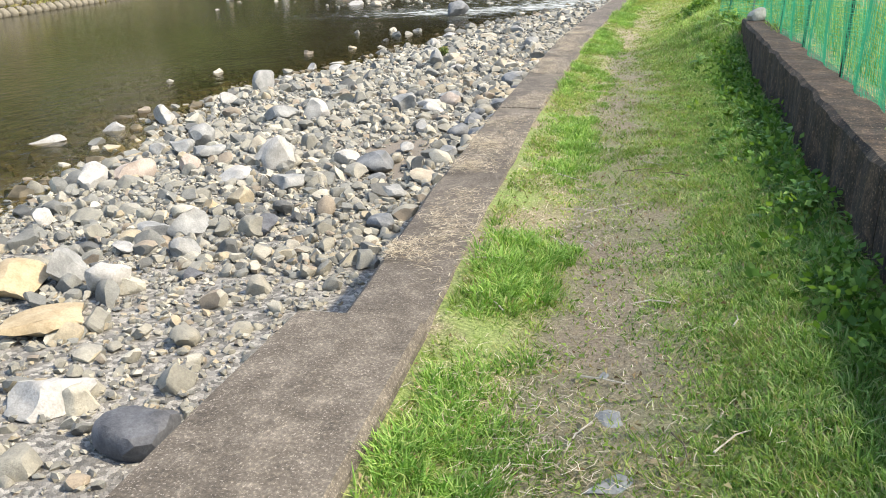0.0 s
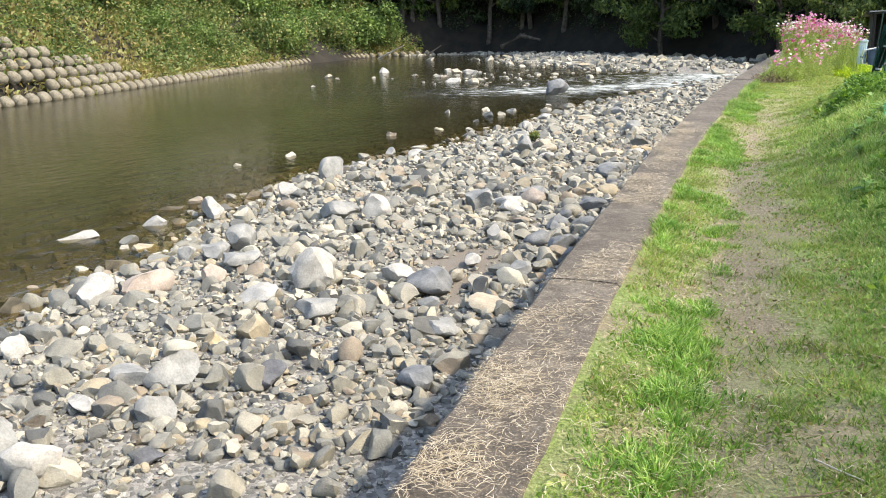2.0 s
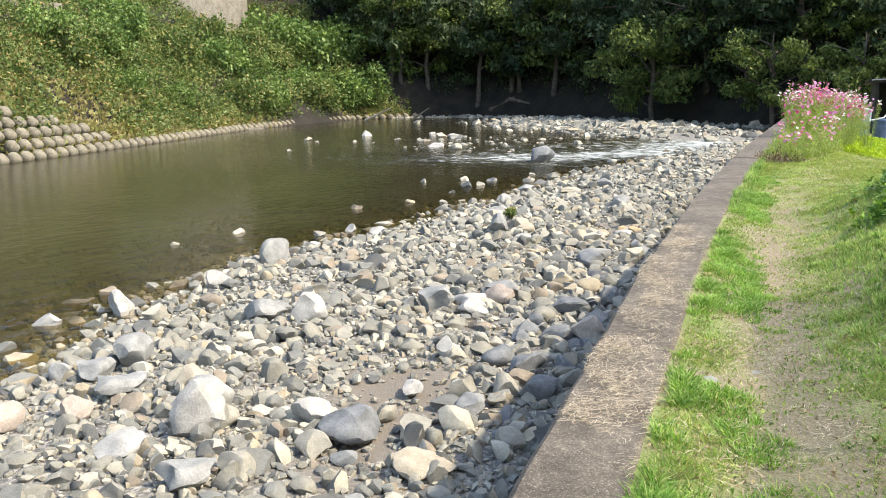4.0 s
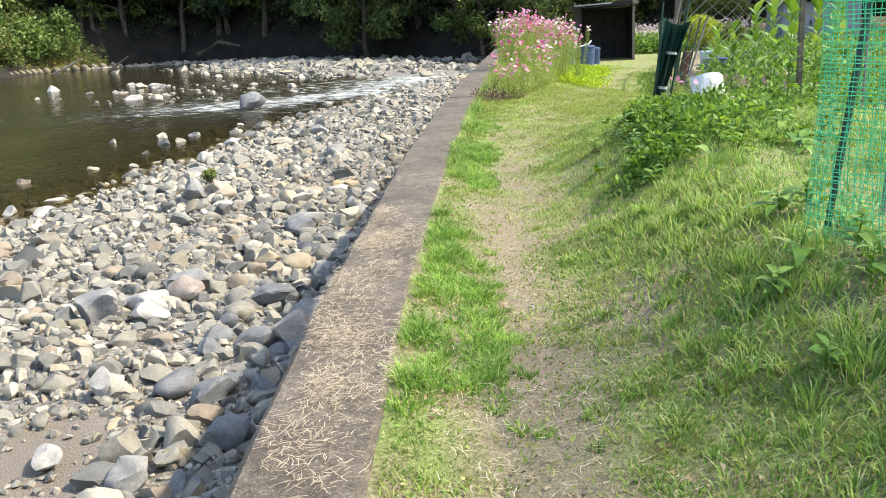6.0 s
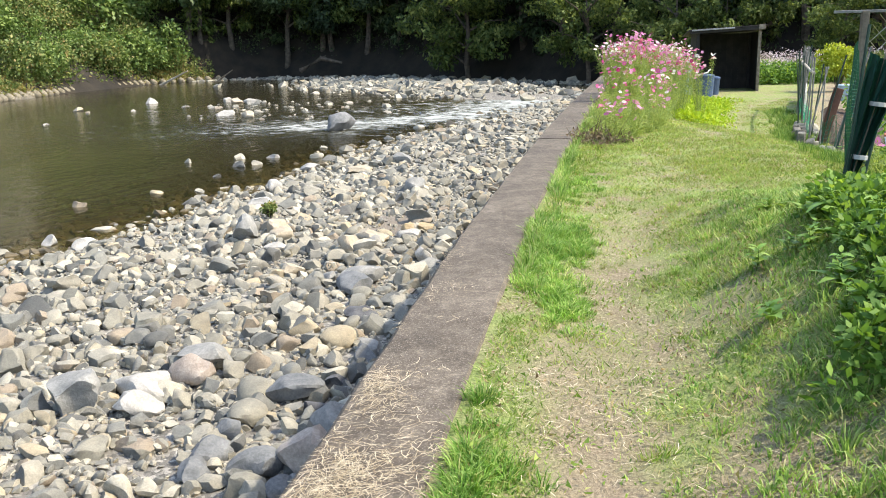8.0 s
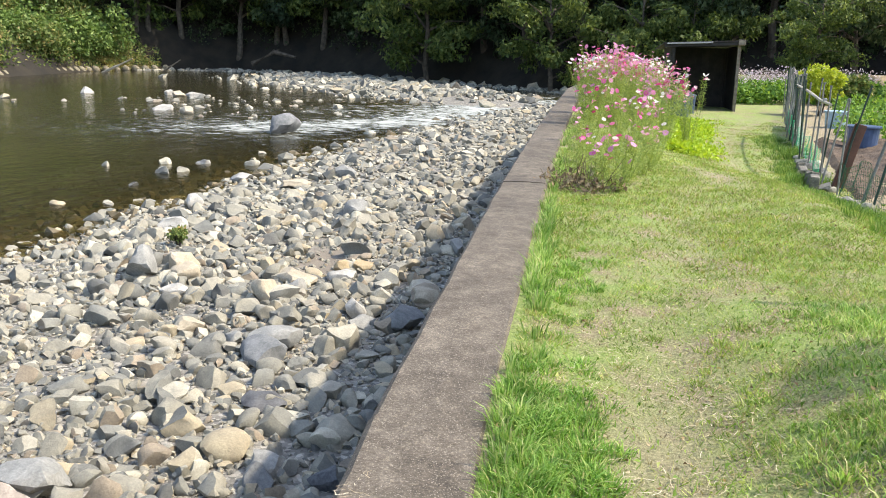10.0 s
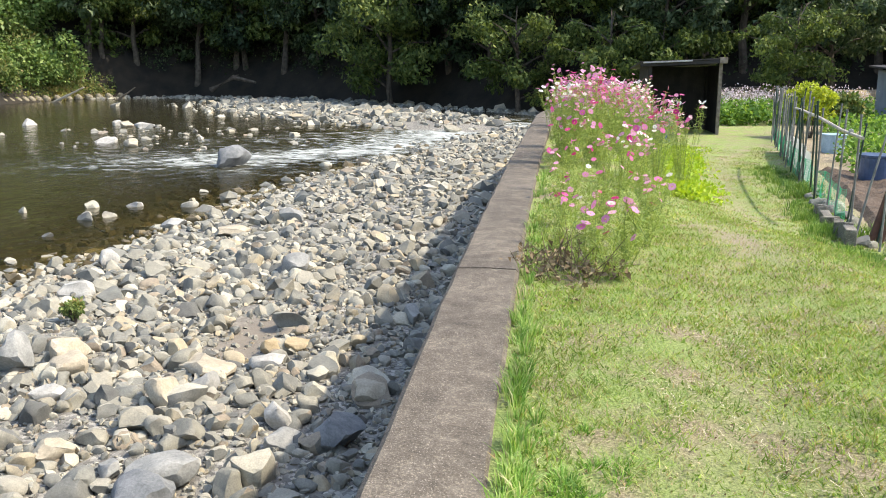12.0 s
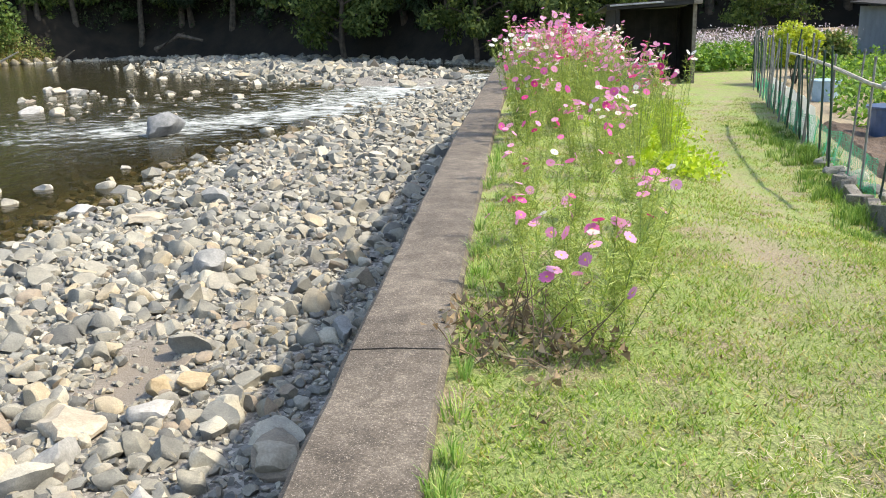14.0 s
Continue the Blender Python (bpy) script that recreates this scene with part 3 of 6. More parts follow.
def build_gravel():
    g = np.random.default_rng(5)
    x, y = on_bar(20000, -3, 72, g, 0.25, 1.6)
    x2, y2 = on_bar(9500, 9, 37, g, 0.2, 0.6)
    x, y = np.concatenate([x, x2]), np.concatenate([y, y2])
    fine_side = (x > -4.6 + 0.13 * y) & (y < 12.5) & (g.uniform(0, 1, len(x)) > 0.12)
    keep = (puddle(x, y) < g.uniform(0.1, 0.9, len(x))) & (wobble(x, y, 0.8, 41) > g.uniform(-1.9, 0.2, len(x))) & ~fine_side
    x, y = x[keep], y[keep]
    s = np.clip(g.lognormal(-2.52, 0.5, len(x)), 0.042, 0.3) * np.interp(y, [0, 9, 13, 34], [0.8, 0.88, 1.0, 1.08])
    z = bed(x, y) + s * g.uniform(0.1, 0.4, len(x))
    p = np.stack([x, y, z], -1)
    near = y < 38
    large = near & (s > 0.2) & (x > shore(y)) & (y < 34)
    small = near & (s < 0.078)
    scatter_rocks("large_river_stones", p[large], s[large], 3, "angular grey and white stones crowding the river bed", 2)
    scatter_rocks("small_river_stones", p[small], s[small], 1, "small grey stones filling the gaps on the river bed", 7)
    scatter_rocks("river_stones", p[near & ~large & ~small], s[near & ~large & ~small], 2, "grey and buff river stones heaped on the gravel", 3)
    scatter_rocks("distant_river_stones", p[~near], s[~near] * 1.1, 1, "pale grey river stones along the far shore", 4)
    x, y = on_bar(21000, 1, 33, g, 0.12, 0.3)
    keep = puddle(x, y) * (y > 9) < g.uniform(0.3, 1.3, len(x))
    x, y = x[keep], y[keep]
    s = 0.022 + 0.06 * g.uniform(0, 1, len(x)) ** 1.6
    scatter_rocks("pebbles", np.stack([x, y, bed(x, y) + s * 0.2], -1), s, 1, "small grey pebbles between the river stones", 6)
    # dark stones lying on the bottom of the shallows
    n = 2600
    y = g.uniform(8, 66, n)
    x = shore(y) - 0.3 - g.uniform(0, 1, n) ** 1.5 * (5 + 0.12 * y)
    s = np.clip(g.lognormal(-1.9, 0.4, n), 0.07, 0.4)
    z = np.minimum(bed(x, y) + s * 0.1, Z_WATER - s * 0.3)
    scatter_rocks("sunken_stones", np.stack([x, y, z], -1), s, 1, "brown stones on the bottom of the shallows", 9, M_BEDSTONE)
    # the bar in the far pool and the stony foot of the far bank
    n = 3600
    q = g.uniform(0, 1, n)
    off = g.normal(0, 2.9, (n, 2))
    x, y = -25 + 18 * q + off[:, 0], 97 - 23 * q + off[:, 1]
    s = np.clip(g.lognormal(-1.35, 0.45, n), 0.15, 0.75)
    m = 1000
    qx = g.uniform(-44, 14, m)
    x = np.concatenate([x, qx])
    y = np.concatenate([y, far_bank(qx) - g.uniform(0.5, 5, m)])
    s = np.concatenate([s, np.clip(g.lognormal(-1.3, 0.4, m), 0.15, 0.7)])
    m = 130
    x = np.concatenate([x, g.normal(-19.5, 4.6, m)])
    y = np.concatenate([y, g.normal(64, 4.0, m)])
    s = np.concatenate([s, np.clip(g.lognormal(-1.6, 0.45, m), 0.1, 0.55)])
    z = np.maximum(bed(x, y), Z_WATER - 0.1)
    scatter_rocks("bar_stones", np.stack([x, y, z + s * 0.15], -1), s, 1, "pale boulders heaped on a bar across the river", 8)


build_gravel()


def boulder(name, x, y, r, seed, label, material=None, flat=0.62, sink=0.12, z=None, turn=None, stretch=1.0):
    v, f = rock_shape(seed, 3, flat, 13)
    g = np.random.default_rng(seed)
    v = v + 0.02 * np.sin(v[:, [2, 0, 1]] * 11 + g.uniform(0, 6, 3))
    v = v * r * np.array([stretch, 1, 1])
    ob = crisp(mesh_np(name, v, f, material or M_STONE, True), 27)
    zz = float(bed(np.array(x), np.array(y))) if z is None else z
    ob.matrix_basis = pose(x, y, zz - float(v[:, 2].min()) * (1 - 2 * sink) - 0.0, 0, 0, g.uniform(0, 360) if turn is None else turn)
    return tagged(ob, label, "stone", "large stones of the river bed")


def one_stone(name, c1, c2):
    return plain(name, c1, c2, 5.0, 0.85, 0.5, 0.012, fine=40.0)


M_BUFF = one_stone("cream sandstone", (0.28, 0.24, 0.175), (0.40, 0.35, 0.265))
M_YELLOW = one_stone("yellow-buff sandstone", (0.29, 0.22, 0.125), (0.40, 0.32, 0.20))
M_PINK = one_stone("pinkish sandstone", (0.30, 0.245, 0.20), (0.42, 0.36, 0.30))
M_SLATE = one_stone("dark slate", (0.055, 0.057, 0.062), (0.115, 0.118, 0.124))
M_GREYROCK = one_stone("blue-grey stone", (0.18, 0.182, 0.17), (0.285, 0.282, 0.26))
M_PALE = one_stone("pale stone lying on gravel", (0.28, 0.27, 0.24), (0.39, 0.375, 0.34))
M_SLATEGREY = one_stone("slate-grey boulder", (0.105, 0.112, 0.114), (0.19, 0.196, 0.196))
WORDS = {M_PINK: "pinkish-buff", M_GREYROCK: "blue-grey", M_YELLOW: "yellow-buff", M_PALE: "pale grey-white", M_SLATEGREY: "dark slate-grey", M_SLATE: "nearly black slate", M_BUFF: "cream-coloured"}
NEAR_ROCKS = [  # x, y, size, material, flatness
    (-5.98, 8.14, 0.33, M_PALE, 0.75),
    (-5.26, 8.75, 0.19, M_SLATE, 0.60),
    (-6.60, 9.45, 0.20, M_PALE, 0.50),
    (-5.84, 9.52, 0.25, M_GREYROCK, 0.60),
    (-6.61, 10.16, 0.30, M_GREYROCK, 0.40),
    (-6.20, 10.34, 0.35, M_GREYROCK, 0.75),
    (-8.73, 10.65, 0.25, M_PALE, 0.70),
    (-5.26, 10.68, 0.28, M_SLATE, 0.50),
    (-3.65, 11.00, 0.26, M_SLATEGREY, 0.55),
    (-6.42, 11.35, 0.20, M_YELLOW, 0.80),
    (-4.05, 12.60, 0.29, M_GREYROCK, 0.45),
    (-5.76, 12.64, 0.37, M_GREYROCK, 0.40),
    (-6.81, 13.12, 0.43, M_PALE, 0.35),
    (-8.85, 13.21, 0.42, M_PINK, 0.70),
    (-3.83, 13.78, 0.41, M_BUFF, 0.35),
    (-4.66, 13.79, 0.19, M_GREYROCK, 0.50),
    (-8.18, 13.84, 0.25, M_PINK, 0.70),
    (-6.40, 13.87, 0.41, M_PALE, 0.90),
    (-4.93, 14.40, 0.41, M_SLATEGREY, 0.50),
    (-8.21, 14.63, 0.39, M_GREYROCK, 0.60),
    (-5.55, 14.67, 0.30, M_PALE, 0.50),
    (-7.25, 14.95, 0.27, M_BUFF, 0.70),
    (-9.49, 15.09, 0.23, M_PALE, 0.80),
    (-9.07, 15.21, 0.46, M_GREYROCK, 0.60),
]
MIDDLE_ROCKS = [  # x, y, size, material, flatness
    (-3.88, 15.47, 0.26, M_GREYROCK, 0.60),
    (-4.77, 15.85, 0.21, M_PALE, 0.60),
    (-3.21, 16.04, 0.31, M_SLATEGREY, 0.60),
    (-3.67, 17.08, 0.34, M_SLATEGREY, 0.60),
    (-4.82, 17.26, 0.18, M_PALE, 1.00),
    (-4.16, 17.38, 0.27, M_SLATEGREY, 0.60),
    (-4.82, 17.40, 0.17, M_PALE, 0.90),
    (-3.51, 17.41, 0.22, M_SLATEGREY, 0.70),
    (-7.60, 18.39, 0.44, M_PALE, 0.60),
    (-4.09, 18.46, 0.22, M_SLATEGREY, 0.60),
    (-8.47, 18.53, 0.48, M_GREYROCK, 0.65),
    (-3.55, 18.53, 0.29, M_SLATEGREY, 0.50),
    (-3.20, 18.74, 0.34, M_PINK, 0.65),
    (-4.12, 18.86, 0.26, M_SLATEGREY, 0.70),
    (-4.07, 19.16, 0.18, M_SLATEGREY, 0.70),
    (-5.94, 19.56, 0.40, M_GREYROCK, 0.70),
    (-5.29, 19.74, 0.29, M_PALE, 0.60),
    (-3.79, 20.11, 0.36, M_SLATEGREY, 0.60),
    (-5.06, 20.50, 0.31, M_PINK, 0.70),
    (-3.86, 23.02, 0.27, M_SLATE, 0.60),
    (-4.22, 24.40, 0.45, M_SLATEGREY, 0.45),
    (-4.26, 24.87, 0.38, M_GREYROCK, 0.60),
    (-4.85, 24.93, 0.19, M_GREYROCK, 0.80),
    (-5.56, 25.23, 0.28, M_BUFF, 0.55),
]
LATER_ROCKS = [  # x, y, size, material, flatness
    (-3.37, 25.64, 0.24, M_GREYROCK, 0.50),
    (-2.87, 25.82, 0.40, M_SLATEGREY, 0.60),
    (-3.59, 26.21, 0.25, M_PALE, 0.60),
    (-4.24, 26.31, 0.21, M_BUFF, 0.55),
    (-4.93, 26.57, 0.28, M_BUFF, 0.80),
    (-6.36, 26.60, 0.25, M_PALE, 0.50),
    (-2.72, 27.00, 0.27, M_BUFF, 0.50),
    (-4.63, 27.00, 0.26, M_GREYROCK, 0.80),
    (-6.57, 27.44, 0.44, M_BUFF, 0.50),
    (-7.25, 27.51, 0.41, M_GREYROCK, 0.70),
    (-4.95, 27.72, 0.49, M_BUFF, 0.35),
    (-6.67, 27.74, 0.41, M_BUFF, 0.70),
    (-4.16, 28.03, 0.27, M_PALE, 0.60),
    (-4.34, 28.70, 0.19, M_YELLOW, 0.70),
    (-4.01, 28.80, 0.21, M_YELLOW, 0.70),
    (-2.61, 30.06, 0.20, M_GREYROCK, 0.70),
    (-8.52, 31.48, 0.37, M_PALE, 0.45),
    (-5.03, 32.90, 0.35, M_GREYROCK, 0.90),
    (-8.87, 33.53, 0.26, M_PALE, 0.70),
    (-7.46, 36.68, 0.54, M_BUFF, 0.25),
    (-6.50, 38.07, 0.35, M_GREYROCK, 0.70),
    (-9.40, 38.08, 0.42, M_PALE, 0.45),
    (-11.63, 41.08, 0.29, M_PALE, 0.40),
]
ROCKS = [  # x, y, size, material, flatness, label
    (-5.9, 7.0, 0.55, M_YELLOW, 0.3, "flat yellow-buff slab lying on gravel"),
    (-7.0, 7.9, 0.55, M_YELLOW, 0.45, "large yellow-buff angular stone on gravel"),
    (-3.86, 5.4, 0.42, M_SLATE, 0.5, "dark slate-blue angular stone on gravel"),
    (-4.97, 5.75, 0.42, M_PALE, 0.4, "pale flat stone on gravel"),
    (-6.6, 8.3, 0.33, M_GREYROCK, 0.8, "grey blocky stone on gravel"),
    (-6.75, 14.3, 0.42, M_PALE, 0.75, "pale upright angular stone"),
    (-9.3, 12.6, 0.45, M_PALE, 0.6, "pale pinkish stone at the water's edge"),
    (-9.0, 15.9, 0.45, M_GREYROCK, 0.6, "grey stone by the shore"),
    (-11.4, 18.5, 0.36, M_PALE, 0.75, "white stone standing in the shallows"),
    (-10.85, 20.6, 0.3, M_PALE, 0.8, "white block stone at the shore"),
    (-10.9, 22.9, 0.42, M_GREYROCK, 0.8, "dark grey stone at the water's edge"),
    (-12.0, 17.4, 0.3, M_PALE, 0.5, "pale stone in the shallows"),
    (-12.7, 16.05, 0.42, M_PALE, 0.32, "long pale stone in the shallows"),
    (-13.4, 13.2, 0.25, M_PALE, 0.5, "pale stone in brown water"),
    (-11.3, 25.3, 0.3, M_PALE, 0.4, "white flat stone in the shallows"),
    (-11.5, 27.8, 0.33, M_PALE, 0.4, "white flat stone in the shallows"),
    (-10.5, 27.5, 0.33, M_PALE, 0.45, "white flat stone in the shallows"),
    (-5.45, 20.2, 0.42, M_PALE, 0.5, "pale wedge-shaped stone on gravel"),
    (-5.1, 21.0, 0.42, M_GREYROCK, 0.6, "grey-brown blocky stone on gravel"),
    (-12.05, 51.0, 1.0, M_SLATEGREY, 0.62, "big blue-grey boulder standing in the rapids"),
    (-24.5, 69.6, 0.6, M_BUFF, 0.55, "pale boulder in the river"),
    (-23.2, 68.8, 0.62, M_PALE, 0.55, "pale boulder in the river"),
    (-25.6, 70.4, 0.5, M_PALE, 0.6, "pale boulder in the river"),
    (-21.0, 59.5, 0.75, M_PALE, 0.3, "flat pale boulder in the river"),
    (-19.2, 58.0, 0.75, M_BUFF, 0.32, "flat buff boulder in the river"),
    (-31.0, 70.0, 0.65, M_PALE, 0.5, "pale boulder in the slow pool"),
]
for x, y, r, m, fl in NEAR_ROCKS + MIDDLE_ROCKS + LATER_ROCKS:
    shape = "flat" if fl < 0.5 else "angular" if fl < 0.72 else "blocky" if fl < 1.2 else "upright pointed"
    ROCKS.append((x, y, r, m, fl, shape + " " + WORDS[m] + " stone lying among smaller stones"))
for k, (x, y, r, m, fl, text) in enumerate(ROCKS):
    wet = bed(np.array(x), np.array(y)) < Z_WATER
    boulder("boulder", x, y, r, 900 + k, text, m, fl, 0.26 if wet else 0.12, Z_WATER - 0.03 if wet else None)


def loose_stones():
    g = np.random.default_rng(77)
    meshes = []
    for k in range(8):
        v, f = rock_shape(500 + k, 3, 0.62)
        o = crisp(mesh_np("river_stone", v, f, M_STONE, True), 20)
        meshes.append(o.data)
        bpy.data.objects.remove(o)
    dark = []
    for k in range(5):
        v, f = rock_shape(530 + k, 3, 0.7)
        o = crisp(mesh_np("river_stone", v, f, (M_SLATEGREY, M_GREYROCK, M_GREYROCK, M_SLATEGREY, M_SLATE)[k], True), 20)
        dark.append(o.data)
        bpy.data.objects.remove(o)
    n = 0
    while n < 90:
        y = g.uniform(4, 40)
        x = g.uniform(shore(y) + 0.1, wall_left(y) - 0.5)
        if puddle(np.array(x), np.array(y)) > 0.4 or (y < 12.5 and x > -4.6 + 0.13 * y):
            continue
        r = g.uniform(0.13, 0.26)
        ob = new("river_stone", meshes[n % 8])
        ob.matrix_basis = pose(x, y, float(bed(np.array(x), np.array(y))) + r * 0.28, g.normal(0, 14), g.normal(0, 14), g.uniform(0, 360)) @ Matrix.Diagonal((r, r, r, 1))
        tagged(ob, "rounded river stone resting on gravel", "stone", "loose stones on the gravel bar")
        n += 1
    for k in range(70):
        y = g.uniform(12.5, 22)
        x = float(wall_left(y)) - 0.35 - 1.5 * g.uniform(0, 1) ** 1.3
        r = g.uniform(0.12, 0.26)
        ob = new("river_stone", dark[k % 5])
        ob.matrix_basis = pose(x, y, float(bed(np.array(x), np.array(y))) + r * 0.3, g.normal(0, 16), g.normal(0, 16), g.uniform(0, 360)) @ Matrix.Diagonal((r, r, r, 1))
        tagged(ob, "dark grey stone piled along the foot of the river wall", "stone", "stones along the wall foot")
    for _ in range(44):
        y = g.uniform(12, 75)
        x = shore(y) - g.uniform(0.2, 1) ** 2.6 * (2 + 0.1 * y)
        r = g.uniform(0.08, 0.2) * (1 + 0.012 * y)
        ob = new("river_stone", meshes[_ % 8])
        ob.matrix_basis = pose(x, y, Z_WATER + r * 0.05, 0, 0, g.uniform(0, 360)) @ Matrix.Diagonal((r, r, r, 1))
        tagged(ob, "pale stone breaking the surface of the shallow river", "stone", "stones standing in the river")


loose_stones()


# ---- trees and bank growth ----
def leaf_cloud(centres, spread, per, size, g, droop=0.3, flat=0.75, three=False, shell=False):
    """Corners and faces of folded leaf pairs round clump centres."""
    n = len(centres) * per
    c = np.repeat(centres, per, 0)
    sp = np.repeat(np.broadcast_to(spread, (len(centres),)), per)
    d = g.normal(size=(n, 3))
    d /= np.linalg.norm(d, axis=1)[:, None]
    p = c + d * (sp * g.uniform(0.35, 1.0, n) ** 0.5)[:, None] * np.array([1, 1, flat])
    ax = d + g.normal(0, 0.6, (n, 3)) - np.array([0, 0, droop])
    ax /= np.linalg.norm(ax, axis=1)[:, None]
    side = np.cross(ax, g.normal(size=(n, 3)))
    side /= np.linalg.norm(side, axis=1)[:, None] + 1e-6
    if shell:
        face = d + 0.5 * g.normal(size=(n, 3))
        ax = np.cross(face, g.normal(size=(n, 3))) - np.array([0, 0, droop])
        ax /= np.linalg.norm(ax, axis=1)[:, None]
        side = np.cross(face, ax)
        side /= np.linalg.norm(side, axis=1)[:, None] + 1e-6
    s = size * g.uniform(0.6, 1.3, n)[:, None]
    if three:
        v = np.stack([p, p + ax * s * 0.6 + side * s * 0.38, p + ax * s - side * s * 0.12], 1).reshape(-1, 3)
        return v, np.arange(n * 3).reshape(n, 3)
    v = np.stack([p - side * s * 0.05, p + ax * s * 0.45 + side * s * 0.3, p + ax * s, p + ax * s * 0.5 - side * s * 0.3], 1).reshape(-1, 3)
    return v, np.arange(n * 4).reshape(n, 4)


def make_tree(seed, h, r, leaves, leaf_size, mat, label, bare=0.25, clumps=117):
    g = np.random.default_rng(seed)
    top = empty("tree", Matrix(), label, "tree", "trees of the wooded bank")
    bm = bmesh.new()
    lean = g.normal(0, 0.05 * h, 2)
    n = 8
    pts = [(lean[0] * (k / n) ** 1.5 + 0.1 * math.sin(k * 1.7 + seed), lean[1] * (k / n) ** 1.5 + 0.1 * math.cos(k * 1.3), h * 0.9 * k / n - 0.6) for k in range(n + 1)]
    tube(bm, pts, [max(0.03, 0.024 * h * (1 - k / (n + 0.5)) ** 0.8) for k in range(n + 1)], 8)
    cent = []
    for k in range(13):
        q = bare + (0.92 - bare) * k / 12
        a = k * 2.4 + seed
        base = Vector(pts[min(n, int(q * n))])
        ln = r * (0.55 + 0.5 * math.sin(math.pi * min(1, (q - bare * 0.6) / 0.9))) * g.uniform(0.7, 1.1)
        end = base + Vector((math.cos(a) * ln, math.sin(a) * ln, ln * g.uniform(0.1, 0.55)))
        midp = (base + end) / 2 + Vector((0, 0, ln * 0.12))
        tube(bm, [base, midp, end], [0.009 * h, 0.006 * h, 0.002 * h], 5)
        for j in range(clumps // 13):
            f = 1.08 - 0.75 * g.uniform(0, 1) ** 1.6
            p = base.lerp(end, f) + Vector(g.normal(0, r * 0.12, 3)) - Vector((0, 0, r * 0.1 * g.uniform(0, 1)))
            cent.append(p)
    part("trunk", bm, M_BARK, top)
    cent = np.array([c[:] for c in cent])
    v, f = leaf_cloud(cent, g.uniform(0.14, 0.29, len(cent)) * r, leaves // len(cent), leaf_size, g, 0.5, 0.65, True, True)
    crown = mesh_np("crown", v, f, mat)
    crown.parent = top
    return top


def place_trees():
    g = np.random.default_rng(12)
    kinds = [make_tree(20 + k, 13, 5.0, 6600, 0.52, M_CANOPY, "dense dark evergreen tree on the river bank", (0.32, 0.38, 0.44, 0.28)[k], 65) for k in range(4)]
    pale = [make_tree(30 + k, 12, 4.6, 6200, 0.45, M_CANOPY_PALE, "yellow-green broadleaf tree overhanging the river, leaf colour brightened as if sunlit", 0.34, 65) for k in range(2)]
    first = set(kinds + pale)
    spots = []
    for x in np.arange(-50, 62, 4.6):
        spots.append((x + g.normal(0, 0.8), float(far_bank(x)) + g.uniform(1.2, 4.0), g.uniform(0.9, 1.25)))
        spots.append((x + 2.5 + g.normal(0, 0.8), float(far_bank(x)) + g.uniform(9, 15), g.uniform(1.1, 1.5)))
    for y in np.arange(80, 108, 5):
        spots.append((float(left_bank(y)) - g.uniform(17, 22), y + 6, g.uniform(0.6, 0.85)))
        spots.append((float(left_bank(y)) - g.uniform(24, 32), y + 12, g.uniform(0.9, 1.2)))
    for x, y, s in ((-56, 112, 1.2), (-62, 118, 1.2), (-68, 112, 1.1), (16, 70, 0.7), (22, 66, 0.8), (27, 72, 0.9), (33, 62, 0.9), (38, 70, 1.0), (30, 52, 0.8), (37, 46, 0.9)):
        spots.append((x, y, s))
    for x, y, s in ((-52, 109, 0.8), (-58, 113, 0.9), (-50, 113, 0.9), (-64, 114, 0.9)):
        spots.append((x, y, s))
    dark = len(spots)
    for x, y, s in ((-12.6, 96, 1.1), (-1.5, 86.5, 0.85), (4.5, 84.0, 0.8), (8.5, 82.5, 0.7), (-31, 114, 1.2), (-45, 110, 1.1), (12.5, 66, 0.5), (25, 60, 0.7)):
        spots.append((x, y, s))
    for k, (x, y, s) in enumerate(spots):
        src = kinds[k % 4] if k < dark else pale[k % 2]
        m = pose(x, y, float(height(np.array(x), np.array(y))) - 0.1, 0, 0, g.uniform(0, 360)) @ Matrix.Diagonal((s, s, s, 1))
        if src in first:
            src.matrix_basis = m
            first.discard(src)
        else:
            ob = copy_thing(src, m)
            ob.matrix_basis = m


place_trees()


